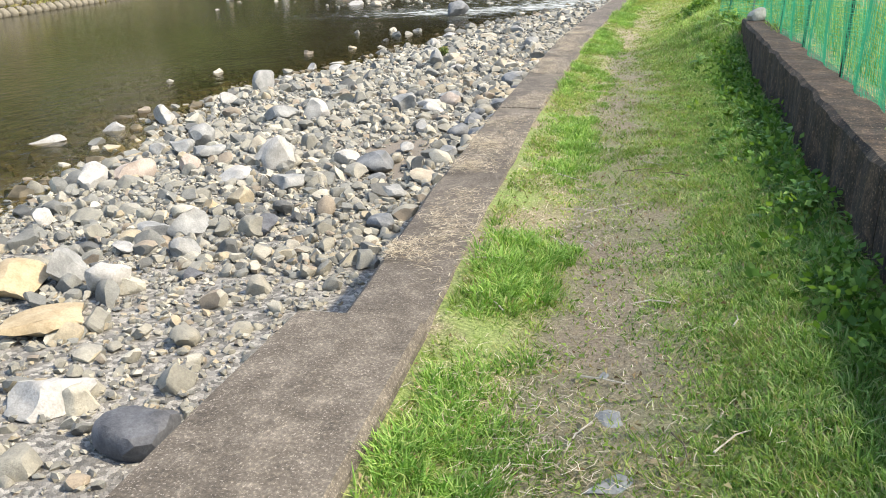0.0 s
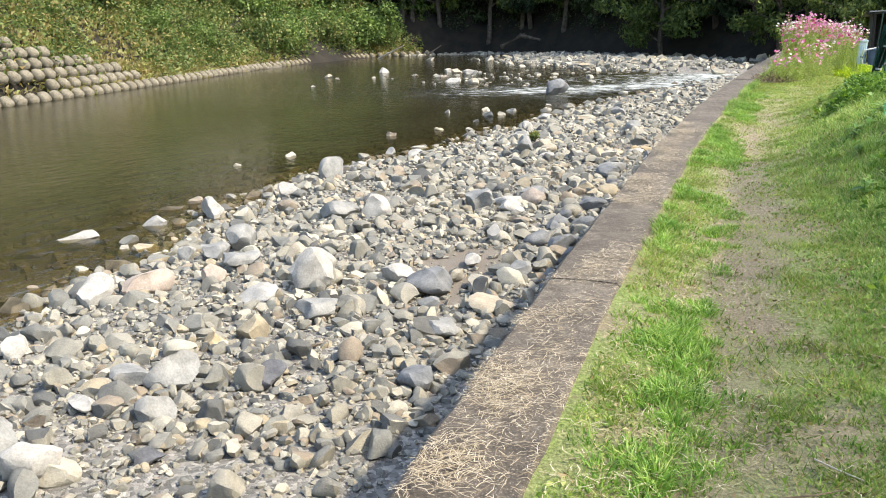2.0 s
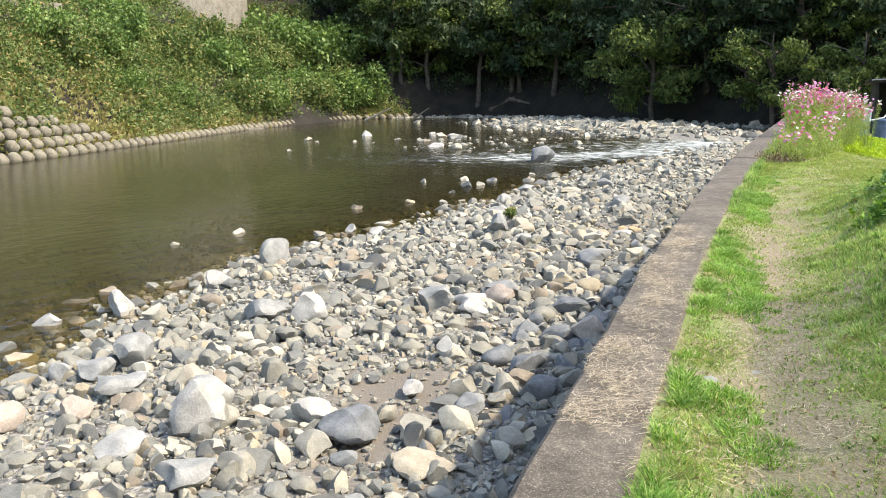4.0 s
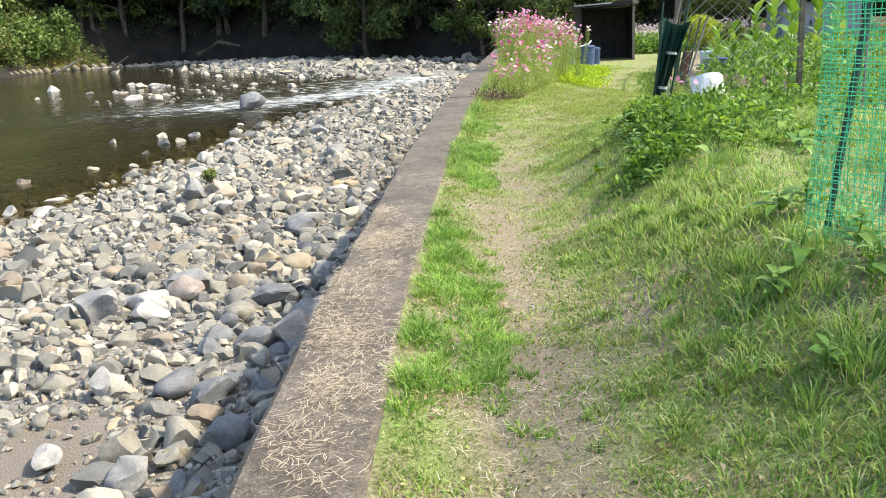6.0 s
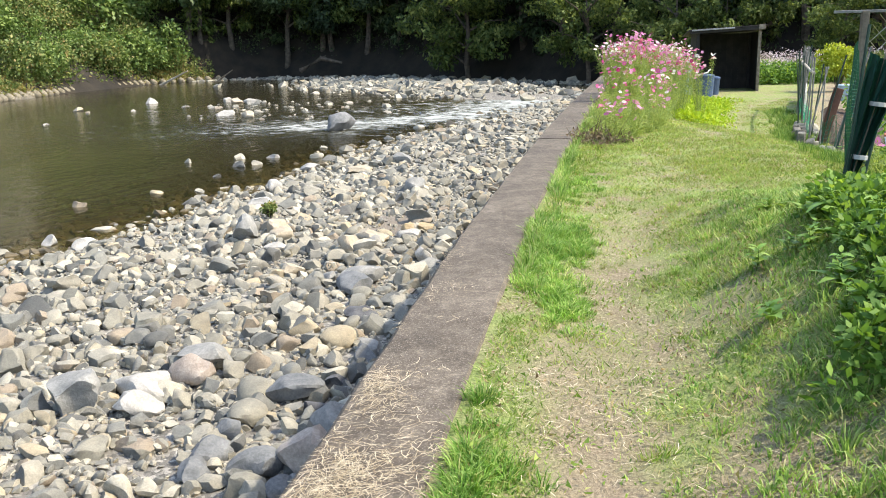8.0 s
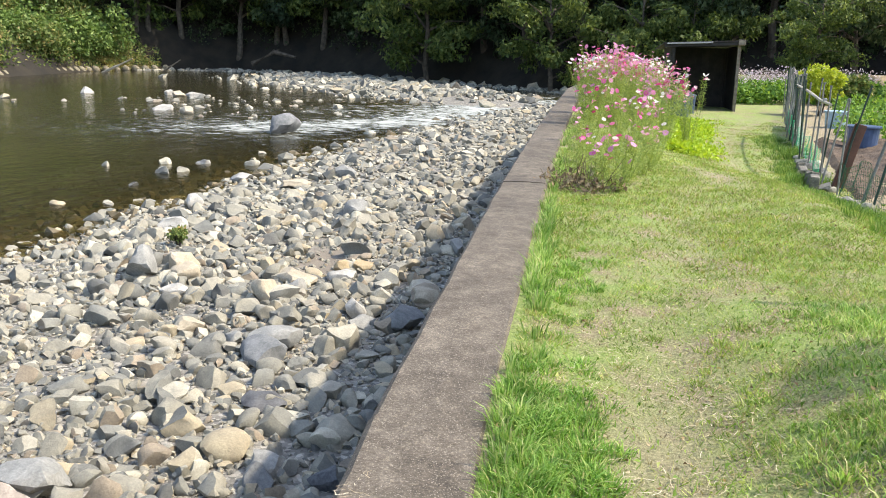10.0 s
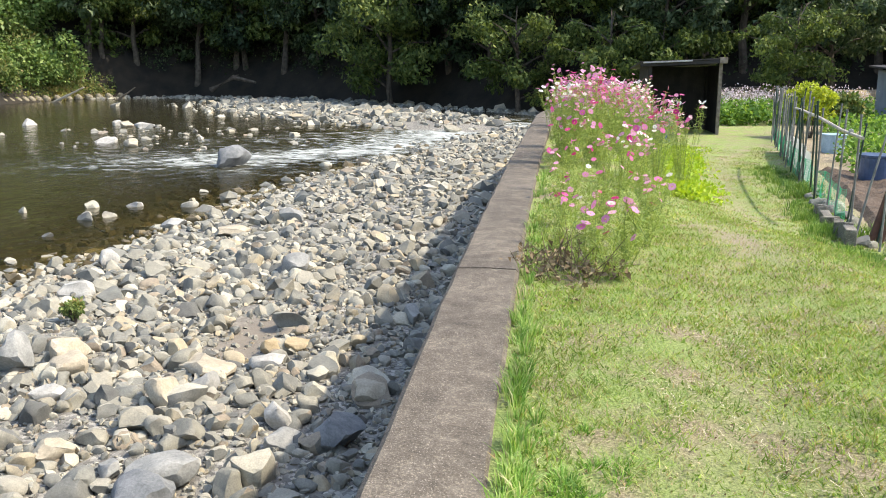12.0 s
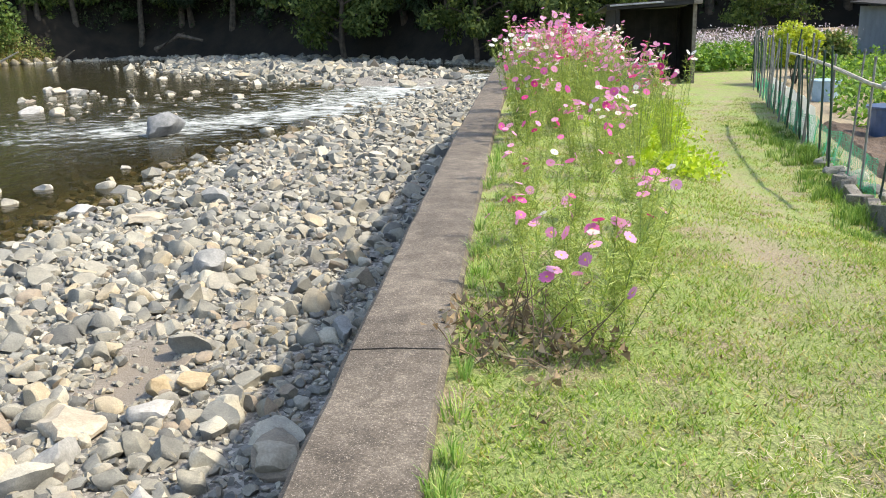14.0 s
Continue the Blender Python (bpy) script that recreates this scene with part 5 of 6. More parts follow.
def cosmos(seed, h, r, flowers, palette, strands, label, group):
    g = np.random.default_rng(seed)
    top = empty("cosmos_plant", Matrix(), label, "flowering plant", group)
    bm = bmesh.new()
    tips, vs = [], []
    for k in range(max(9, flowers // 2)):
        a = g.uniform(0, 6.28)
        rr = r * math.sqrt(g.uniform(0, 1))
        tip = Vector((rr * math.cos(a), rr * math.sin(a), h * g.uniform(0.62, 1.0)))
        root = Vector((0.12 * rr * math.cos(a), 0.12 * rr * math.sin(a), -0.05))
        midp = root.lerp(tip, 0.55) + Vector((g.normal(0, 0.03), g.normal(0, 0.03), h * 0.06))
        tube(bm, [root, midp, tip], [0.0032, 0.0025, 0.0012], 4)
        tips.append(tip)
        fork = midp.lerp(tip, 0.3) + Vector((g.normal(0, 0.07), g.normal(0, 0.07), h * g.uniform(0.1, 0.25)))
        tube(bm, [midp.lerp(tip, 0.2), fork], [0.0025, 0.001], 3)
        tips.append(fork)
        n = strands // max(9, flowers // 2)
        q = g.uniform(0.1, 0.95, n)
        p = np.where(q[:, None] < 0.55, np.array(root)[None] + (np.array(midp - root)[None]) * (q[:, None] / 0.55),
                     np.array(midp)[None] + np.array(tip - midp)[None] * ((q[:, None] - 0.55) / 0.45))
        d = g.normal(size=(n, 3)) + np.array([0, 0, 0.35])
        d /= np.linalg.norm(d, axis=1)[:, None]
        ln = g.uniform(0.05, 0.14, n)[:, None] * (1.15 - 0.5 * q[:, None])
        side = np.cross(d, g.normal(size=(n, 3)))
        side /= np.linalg.norm(side, axis=1)[:, None]
        vs.append(np.stack([p - side * 0.003, p + side * 0.003, p + d * ln], 1).reshape(-1, 3))
    part("stem", bm, M_STEM, top)
    v = np.concatenate(vs)
    fo = mesh_np("foliage", v, np.arange(len(v)).reshape(-1, 3), M_COSMOS)
    fo.parent = top
    for k in range(flowers):
        tip = tips[k % len(tips)]
        s = g.uniform(0.75, 1.2)
        share("flower", palette[int(g.integers(len(palette)))], top, pose(*tip, g.normal(30, 28), g.normal(0, 25), g.uniform(0, 360)) @ Matrix.Diagonal((s, s, s, 1)))
    return top


M_WITHERED = leaf("withered brown leaves", [(0.0, (0.11, 0.075, 0.042)), (0.6, (0.24, 0.175, 0.105)), (1.0, (0.42, 0.34, 0.20))], 0.1, 0.8, tint_to=(1, 1, 0.9))


def plant_cosmos():
    g = np.random.default_rng(18)
    tall = [cosmos(60 + k, 1.45, 0.42, 44, p, 2200, t, "cosmos clump beside the river wall") for k, (p, t) in enumerate((
        ([PINK, PINK, ROSE], "tall pink cosmos in full bloom beside the wall"), ([PINK, PINK, WHITE, PINK, ROSE], "tall cosmos with pale pink and white flowers"),
        ([PINK, ROSE, MAGENTA, PINK], "tall cosmos with mixed pink flowers")))]
    low = [cosmos(80 + k, 0.58, 0.32, 6, p, 1050, t, "young cosmos on the path verge") for k, (p, t) in enumerate((
        ([ROSE, MAGENTA, PINK], "low feathery cosmos with a few magenta flowers"), ([WHITE, PINK, ROSE], "low feathery cosmos with pink and a few white flowers"),
        ([ROSE, PINK, PINK, MAGENTA], "low feathery cosmos with pink flowers")))]
    middle = [cosmos(70 + k, 0.95, 0.36, 16, p, 1100, t, "cosmos at the front of the clump") for k, (p, t) in enumerate((
        ([ROSE, ROSE, PINK, MAGENTA], "knee-high cosmos with bright rose flowers"), ([WHITE, PINK, ROSE], "knee-high cosmos with white and pink flowers"),
        ([ROSE, MAGENTA, PINK, PINK], "knee-high cosmos with rose and magenta flowers")))]
    first = set(tall + low + middle)
    spots = []
    for _ in range(34):
        y = g.uniform(30.5, 39.5)
        x = float(wall_right(y)) + 0.3 + g.uniform(0, 1.9)
        spots.append((tall, x, y, g.uniform(0.85, 1.12)))
    for _ in range(9):
        y = g.uniform(27.6, 31)
        spots.append((middle, float(wall_right(y)) + g.uniform(0.35, 1.7), y, g.uniform(0.8, 1.1)))
    for x, y, s in ((-0.55, 24.3, 1.0), (-0.35, 24.0, 0.95), (-0.2, 24.6, 1.1), (-0.7, 24.9, 0.85), (0.0, 25.1, 1.0), (-0.4, 25.4, 0.9), (0.15, 25.7, 1.0), (-0.65, 26.0, 0.9),
                    (0.3, 26.6, 0.9), (-0.2, 26.8, 0.95), (-0.55, 27.3, 0.9), (0.35, 27.6, 0.9)):
        spots.append((low, x, y, s))
    for x, y in ((1.15, 18.1), (1.45, 18.5), (1.9, 19.0)):
        spots.append((low, x, y, 0.75))
    for k, (kinds, x, y, s) in enumerate(spots):
        src = kinds[k % 3]
        m = pose(x, y, ground_z(x, y), g.normal(0, 4), g.normal(0, 4), g.uniform(0, 360)) @ Matrix.Diagonal((s, s, s, 1))
        ob = src if src in first else copy_thing(src, m)
        first.discard(src)
        ob.matrix_basis = m
    # dead stems at the foot of the near plants
    top = empty("dead_stems", pose(-0.72, 24.2, ground_z(-0.72, 24.2)), "tangle of dead brown flower stems on the verge", "dead plant")
    for k in range(84):
        bm = bmesh.new()
        a, rr = g.uniform(0, 6.28), g.uniform(0.02, 0.36)
        p = Vector((rr * math.cos(a), rr * math.sin(a) * 1.3, -0.01))
        up = g.uniform(0.01, 0.1) if k % 3 else g.uniform(0.18, 0.46)
        q = p + Vector((g.normal(0, 0.14), g.normal(0, 0.14), up))
        tube(bm, [p, p.lerp(q, 0.5) + Vector((g.normal(0, 0.02), 0, 0.03)), q], [0.004, 0.0034, 0.0015], 5)
        part("stem", bm, M_TWIG if k % 3 != 1 else M_TIMBER, top)
    n = 30
    c = np.stack([g.normal(0.05, 0.24, n), g.normal(0, 0.3, n), g.uniform(0.0, 0.13, n)], -1)
    v, f = leaf_cloud(c, np.full(n, 0.07), 22, 0.055, g, 0.3, 0.7, True)
    dead = mesh_np("withered_leaves", v, f, M_WITHERED)
    dead.parent = top


plant_cosmos()


def low_cover():
    """Lime-green ground cover and the rows of vegetables."""
    g = np.random.default_rng(23)
    n = 300
    y = g.uniform(14.7, 18.0, n)
    x = np.interp(y, [12.8, 14.3, 15.4, 17.2, 18.2], [0.9, 0.05, 0.3, 0.75, 1.0]) + np.abs(g.normal(0, 0.42, n)) + 0.25 * wobble(y * 0, y, 3.0, 81)
    z = land(x, y) + g.uniform(0.0, 0.11, n) + 0.06 * np.clip(wobble(x, y, 4.0, 82), 0, 1)
    v, f = leaf_cloud(np.stack([x, y, z], -1), g.uniform(0.06, 0.14, n), 54, 0.05, g, 0.1, 0.6)
    tagged(mesh_np("bank_weeds", v, f, M_WEED), "heap of dark green broad-leaved weeds on the bank", "weeds", kind="stuff")
    n = 160
    y = g.uniform(2.5, 11.2, n)
    x = np.interp(y, [2.5, 11.2], [0.8, 0.66]) - np.abs(g.normal(0, 0.16, n))
    z = land(x, y) + g.uniform(0.02, 0.08, n)
    v, f = leaf_cloud(np.stack([x, y, z], -1), g.uniform(0.05, 0.12, n), 22, 0.05, g, 0.1, 0.6)
    tagged(mesh_np("wall_foot_weeds", v, f, M_WEED), "small leafy weeds along the foot of the low wall", "weeds", kind="stuff")
    n = 380
    y = g.uniform(30, 40, n)
    x = np.interp(y, [30, 33, 40], [1.25, 1.45, 2.6]) + g.normal(0, 0.32, n)
    z = land(x, y) + 0.09
    v, f = leaf_cloud(np.stack([x, y, z], -1), np.full(n, 0.16), 26, 0.075, g, 0.0, 0.5)
    tagged(mesh_np("lime_ground_cover", v, f, M_LIME), "low lime-green leafy ground cover beside the flowers", "ground cover", kind="stuff")
    # tall leafy plants of the raised bed
    n = 230
    y = g.uniform(16.5, 26, n)
    x = np.interp(y, [16, 18, 21, 26], [2.3, 1.6, 1.7, 3.4]) + np.abs(g.normal(0, 1.6, n))
    z = land(x, y) + g.uniform(0.03, 0.7, n) * (0.4 + 0.6 * (wobble(x, y, 3.0, 83) > 0))
    v, f = leaf_cloud(np.stack([x, y, z], -1), g.uniform(0.08, 0.2, n), 44, 0.062, g)
    tagged(mesh_np("vegetable_plants", v, f, M_WEED), "mixed leafy vegetables in the raised garden bed", "vegetables", kind="stuff")
    n = 800
    y = g.uniform(24, 60, n)
    x = np.interp(y, [25, 31, 39, 47, 60], [3.4, 4.0, 5.6, 8.0, 12]) + 0.6 + np.abs(g.normal(0, 5, n))
    keep = ~((x < 6.2) & (y < 34.5) & (y > 28))
    x, y = x[keep], y[keep]
    z = land(x, y) + g.uniform(0.05, 0.55, len(x))
    v, f = leaf_cloud(np.stack([x, y, z], -1), g.uniform(0.2, 0.42, len(x)), 34, 0.13, g)
    tagged(mesh_np("garden_greens", v, f, M_WEED), "leafy green vegetable rows behind the fence", "vegetables", kind="stuff")
    # pale flower border past the shed
    n = 260
    x = g.uniform(5.3, 11, n)
    y = 50.5 + 0.12 * (x - 5) + g.uniform(-0.8, 1.6, n)
    z = land(x, y) + g.uniform(0.1, 0.8, n)
    v, f = leaf_cloud(np.stack([x, y, z], -1), np.full(n, 0.25), 26, 0.16, g)
    tagged(mesh_np("border_greens", v, f, M_WEED), "green leaves of a tall flower border by the shed", "flower border", kind="stuff")
    z = land(x, y) + g.uniform(0.9, 1.25, n)
    v, f = leaf_cloud(np.stack([x, y, z], -1), np.full(n, 0.3), 7, 0.07, g, 0.0)
    pale = leaf("pale pink blossom", [(0.0, (0.62, 0.45, 0.52)), (1.0, (0.74, 0.68, 0.68))], 0.3, 0.5, tint_to=(1, 1, 1))
    tagged(mesh_np("border_blossom", v, f, pale), "pale pink and white blossom above the flower border", "flowers", kind="stuff")


low_cover()


def bush(name, x, y, z, r, mat, label, stem=0.5, seed=1, n=60, per=60, size=0.13):
    g = np.random.default_rng(seed)
    top = empty(name, pose(x, y, z), label, "bush")
    bm = bmesh.new()
    cent = []
    for k in range(9):
        a = k * 2.4
        e = Vector((r * 0.55 * math.cos(a), r * 0.55 * math.sin(a), stem + r * (0.25 + 0.1 * (k % 4))))
        tube(bm, [Vector((0.02 * math.cos(a), 0.02 * math.sin(a), -0.1)), Vector((0.2 * r * math.cos(a), 0.2 * r * math.sin(a), stem * 0.7)), e], [0.022, 0.016, 0.005], 5)
    part("branch_frame", bm, M_BARK, top)
    d = g.normal(size=(n, 3))
    d /= np.linalg.norm(d, axis=1)[:, None]
    cent = d * (r * g.uniform(0.3, 0.95, n) ** 0.6)[:, None] * np.array([1, 1, 0.72]) + np.array([0, 0, stem + r * 0.45])
    v, f = leaf_cloud(cent, g.uniform(0.14, 0.3, n) * r, per, size, g)
    c = mesh_np("crown", v, f, mat)
    c.parent = top
    return top


bush("yellow_bush", 7.4, 45, -0.72, 0.75, M_YELLOWBUSH, "rounded yellow-green bush in the vegetable garden", 0.75, 2, 60, 60, 0.1)
bush("pale_bush", 9.0, 47, -0.7, 0.6, M_SHRUB, "pale green bush beside the yellow one", 0.5, 3)
for k, (x, y, tall) in enumerate(((2.0, 20.4, 1.0), (2.35, 21.0, 1.0), (3.2, 19.8, 1.2), (2.7, 19.8, 1.3), (3.0, 20.6, 1.35), (3.45, 20.3, 1.3), (3.55, 21.4, 1.4), (3.0, 21.5, 1.35), (2.6, 20.9, 1.2))):
    top = empty("tall_vegetable", pose(x, y, ground_z(x, y)), "tall leafy vegetable plant with upright stem", "plant", "tall vegetables in the raised bed")
    part("stem", tube(bmesh.new(), [(0, 0, -0.05), (0.02, 0, 0.55 * tall), (0.03, 0.02, 1.1 * tall)], [0.014, 0.011, 0.004], 6), M_STEM, top)
    g = np.random.default_rng(k + 5)
    for j in range(24):
        s = g.uniform(0.5, 0.95) * tall
        share("leaf", LEAF_MESHES[j % 3], top, pose(0.02, 0, (0.2 + 0.9 * j / 24) * tall, 0, -30 - j, j * 137.5) @ Matrix.Diagonal((s, s, s, 1)))

# ---- shed and its tanks ----
def shed():
    x0, x1, y0, y1, z0 = 2.75, 4.95, 45.9, 48.1, -0.78
    top = empty("shed", pose(x0, y0, z0), "dark open-fronted timber shed with a sheet roof", "shed")
    w, d = x1 - x0, y1 - y0
    for x, y, h in ((0.05, 0.05, 2.22), (w - 0.05, 0.05, 2.32), (0.05, d - 0.05, 2.02), (w - 0.05, d - 0.05, 2.12)):
        part("post", box(bmesh.new(), x - 0.05, x + 0.05, y - 0.05, y + 0.05, -0.2, h, 0.008), M_TIMBER if x > 1 and y < 1 else M_DARKTIMBER, top)
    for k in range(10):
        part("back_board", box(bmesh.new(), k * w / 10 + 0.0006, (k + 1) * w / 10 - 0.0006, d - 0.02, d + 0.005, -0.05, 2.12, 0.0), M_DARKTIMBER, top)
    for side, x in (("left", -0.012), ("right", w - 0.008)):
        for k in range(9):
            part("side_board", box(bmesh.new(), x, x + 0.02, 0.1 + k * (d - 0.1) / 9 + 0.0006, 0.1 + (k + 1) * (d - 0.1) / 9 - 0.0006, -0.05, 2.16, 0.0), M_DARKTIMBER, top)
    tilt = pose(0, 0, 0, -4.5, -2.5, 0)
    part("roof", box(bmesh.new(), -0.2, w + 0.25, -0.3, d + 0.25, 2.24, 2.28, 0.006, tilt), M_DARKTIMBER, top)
    part("roof_edge", box(bmesh.new(), -0.1, w * 0.62, -0.34, -0.3, 2.215, 2.26, 0.006, tilt), M_ROOF, top, "pale metal roof edge")
    part("fascia", box(bmesh.new(), -0.18, w + 0.22, -0.28, -0.25, 2.13, 2.235, 0.005, tilt), M_DARKTIMBER, top)
    part("rafter_end", box(bmesh.new(), w - 0.02, w + 0.2, -0.34, -0.24, 2.12, 2.3, 0.01, tilt), M_TIMBER, top)


shed()


def tub(name, x, y, r, h, mat, label, z=None, lid=True):
    top = empty(name, pose(x, y, ground_z(x, y) if z is None else z), label, "container")
    bm = tube(bmesh.new(), [(0, 0, -0.02), (0, 0, 0.05), (0, 0, h * 0.5), (0, 0, h * 0.93), (0, 0, h * 0.95), (0, 0, h)], [r * 0.86, r * 0.9, r * 0.95, r, r * 1.05, r * 1.04], 22)
    part("body", bm, mat, top)
    if lid:
        part("lid", tube(bmesh.new(), [(0, 0, h), (0, 0, h + 0.03), (0, 0, h + 0.06)], [r * 1.07, r * 1.05, r * 0.7], 22), mat, top)
    else:
        part("rim", tube(bmesh.new(), [(0, 0, h - 0.02), (0, 0, h + 0.01)], [r * 1.1, r * 1.1], 22), mat, top)
    return top


tub("water_barrel", 2.1, 43.2, 0.32, 0.95, M_PALEBLUE, "pale blue plastic water barrel beside the shed")
tub("water_barrel", 2.75, 43.0, 0.30, 0.72, M_BLUE, "blue plastic water barrel with a white hose")
tub("water_barrel", 3.15, 44.4, 0.26, 0.6, M_BLUE, "small blue plastic barrel beside the shed")
hose = empty("hose", pose(2.2, 42.7, ground_z(2.2, 42.7)), "white hose looped between the barrels", "hose")
part("pipe", tube(bmesh.new(), [(0.1, 0, -0.03), (0.0, 0, 0.35), (0.12, 0, 0.62), (0.35, 0.05, 0.66), (0.6, 0.1, 0.72), (0.7, 0.25, 0.82)], 0.025, 8), M_HOSE, hose)
part("valve", tube(bmesh.new(), [(-0.04, 0, 0.34), (0.04, 0, 0.36)], [0.05, 0.05], 10), M_BLUE, hose)
tub("garden_tub", 5.3, 34.2, 0.32, 0.5, M_BLUE, "blue plastic tub on the vegetable plot", lid=False)
tub("garden_tub", 6.6, 40.5, 0.3, 0.45, M_PALEBLUE, "pale blue tub behind the garden fence", lid=False)
tub("planter", 4.3, 27.6, 0.34, 0.24, M_TERRACOTTA, "terracotta-coloured round planter by the fence", lid=False)


def hut():
    top = empty("hut", pose(12.1, 50.5, -0.75), "pale blue-grey garden hut with a dark roof", "hut")
    part("front_wall", box(bmesh.new(), 0, 3.4, 0, 0.06, -0.1, 1.95, 0.01), M_HUT, top)
    part("side_wall", box(bmesh.new(), 0.002, 0.062, 0.062, 2.4, -0.1, 1.95, 0.01), M_HUT, top)
    part("far_wall", box(bmesh.new(), 3.338, 3.398, 0.062, 2.4, -0.1, 1.95, 0.01), M_HUT, top)
    part("back_wall", box(bmesh.new(), 0.064, 3.336, 2.34, 2.4, -0.1, 1.95, 0.01), M_HUT, top)
    part("roof", box(bmesh.new(), -0.2, 3.6, -0.25, 2.6, 1.98, 2.04, 0.01, pose(0, 0, 0, 2, -3, 0)), M_DARKTIMBER, top)
    for x in (0.85, 1.7, 2.55):
        part("batten", box(bmesh.new(), x - 0.02, x + 0.02, -0.015, -0.001, 0, 1.93, 0.003), M_HUT, top)
    part("latch", box(bmesh.new(), 1.2, 1.26, -0.04, -0.002, 0.95, 1.15, 0.01), M_DARKTIMBER, top)


hut()


# ---- garden fence with its border of blocks ----
def fence_x(y):
    return float(np.interp(y, [21, 24, 28, 31, 33.3, 39.4, 47], [1.95, 2.35, 2.78, 3.3, 3.65, 4.95, 6.7]))


def garden_fence():
    g = np.random.default_rng(3)
    for y in np.concatenate([np.arange(27.6, 33, 0.6), np.arange(33, 46.5, 0.36)]):
        x = fence_x(y) + 0.1 + g.normal(0, 0.04)
        z = ground_z(x, y)
        h = g.uniform(1.2, 1.65)
        green = g.uniform() < 0.45
        post("fence_pole", (x, y, z), (x + g.normal(0.05, 0.07), y + g.normal(0, 0.07), z + h), g.uniform(0.011, 0.017), M_GREENPOLE if green else M_GREYPOLE,
             "thin dark green pole of the garden fence" if green else "thin grey pole of the garden fence", "post", "poles of the garden fence")
    line = [(fence_x(y) + 0.12, y, ground_z(fence_x(y) + 0.12, y) - 0.02) for y in np.arange(29.5, 46, 1.5)]
    net("fence_net", line, [0.5] * len(line), 0.035, 0.003, M_NET, "low green plastic net along the garden fence", 0.03, 12)
    line = [(fence_x(y) + 0.22, y, ground_z(fence_x(y) + 0.2, y)) for y in np.arange(33.5, 41, 0.5)]
    bm = bmesh.new()
    prev = None
    for k, (x, y, z) in enumerate(line):
        row = [bm.verts.new((x + 0.03 * math.sin(k * 1.9 + q), y, z - 0.03 + 0.62 * q / 3)) for q in range(4)]
        if prev:
            for q in range(3):
                bm.faces.new((prev[q], row[q], row[q + 1], prev[q + 1]))
        prev = row
    bmesh.ops.solidify(bm, geom=bm.faces[:], thickness=0.004)
    tagged(part("fence_sheet", bm, M_SHEET), "white plastic sheet along the foot of the fence", "sheet")
    rail = empty("fence_rail", pose(0, 0, 0), "pale peeled pole tied across the fence tops", "rail")
    pts = [(fence_x(y) + 0.1, y, 0.66 + 0.03 * math.sin(y)) for y in (28.6, 30, 32, 34, 36)]
    part("pole", tube(bmesh.new(), pts, [0.022, 0.025, 0.026, 0.026, 0.02], 8), M_STRAWWOOD, rail)
    for y in (29.4, 33.0):
        c = Vector((fence_x(y) + 0.1, y, 0.67))
        part("tie", tube(bmesh.new(), [c - Vector((0.01, 0.03, 0)), c + Vector((0.01, 0.03, 0))], [0.033, 0.033], 8), M_STRING, rail)
    brown = empty("brown_post", pose(3.05, 28.1, ground_z(3.05, 28.1)), "stout brown wooden board post at the fence corner", "post")
    part("board", box(bmesh.new(), -0.08, 0.08, -0.03, 0.03, -0.2, 0.98, 0.008, pose(0, 0, 0, 0, 14, 0)), M_BROWNPOST, brown)
    part("iron_pole", tube(bmesh.new(), [(-0.02, -0.05, -0.15), (0.12, -0.05, 0.7), (0.3, -0.06, 1.5)], 0.014, 8), M_GREENPOLE, brown)
    post("fence_pole", (2.75, 26.2, ground_z(2.75, 26.2)), (3.25, 26.3, 1.1), 0.02, M_GREYPOLE, "leaning grey pole at the fence end", "post", "poles of the garden fence")
    post("fence_pole", (2.55, 25.2, ground_z(2.55, 25.2)), (2.9, 25.3, 1.1), 0.016, M_GREENPOLE, "leaning dark green pole at the fence end", "post", "poles of the garden fence")
    net("old_net", [(2.6, 24.6, ground_z(2.6, 24.6)), (2.9, 27.5, ground_z(2.9, 27.5))], [0.5, 0.5], 0.07, 0.005, M_DARKNET, "slack old dark net at the end of the fence", 0.08, 14)
    # border blocks and stones
    bm = box(bmesh.new(), -0.06, 0.06, -0.2, 0.2, -0.12, 0.2, 0.016)
    me = bpy.data.meshes.new("block")
    bm.to_mesh(me)
    bm.free()
    me.materials.append(M_BLOCK2)
    top = empty("block_border", pose(0, 0, 0), "border of grey concrete blocks set on edge along the plot", "edging")
    for y in np.arange(27.9, 30.4, 0.41):
        x = fence_x(y) - 0.08
        share("block", me, top, pose(x, y, ground_z(x, y) - 0.04 + g.normal(0, 0.025), g.normal(0, 6), g.normal(0, 10), -12 + g.normal(0, 8)))
    for k in range(70):
        y = g.uniform(21.8, 34)
        x = fence_x(y) + g.uniform(0.0, 0.28)
        r = g.uniform(0.06, 0.15)
        v, f = rock_shape(700 + k, 2)
        ob = mesh_np("border_stone", v * r, f, M_STONE)
        ob.matrix_basis = pose(x, y, ground_z(x, y) + r * 0.3, 0, 0, g.uniform(0, 360))
        tagged(ob, "grey field stone piled along the fence foot", "stone", "stones along the fence foot")
    bm = bmesh.new()
    bmesh.ops.create_grid(bm, x_segments=40, y_segments=60, size=0.5)
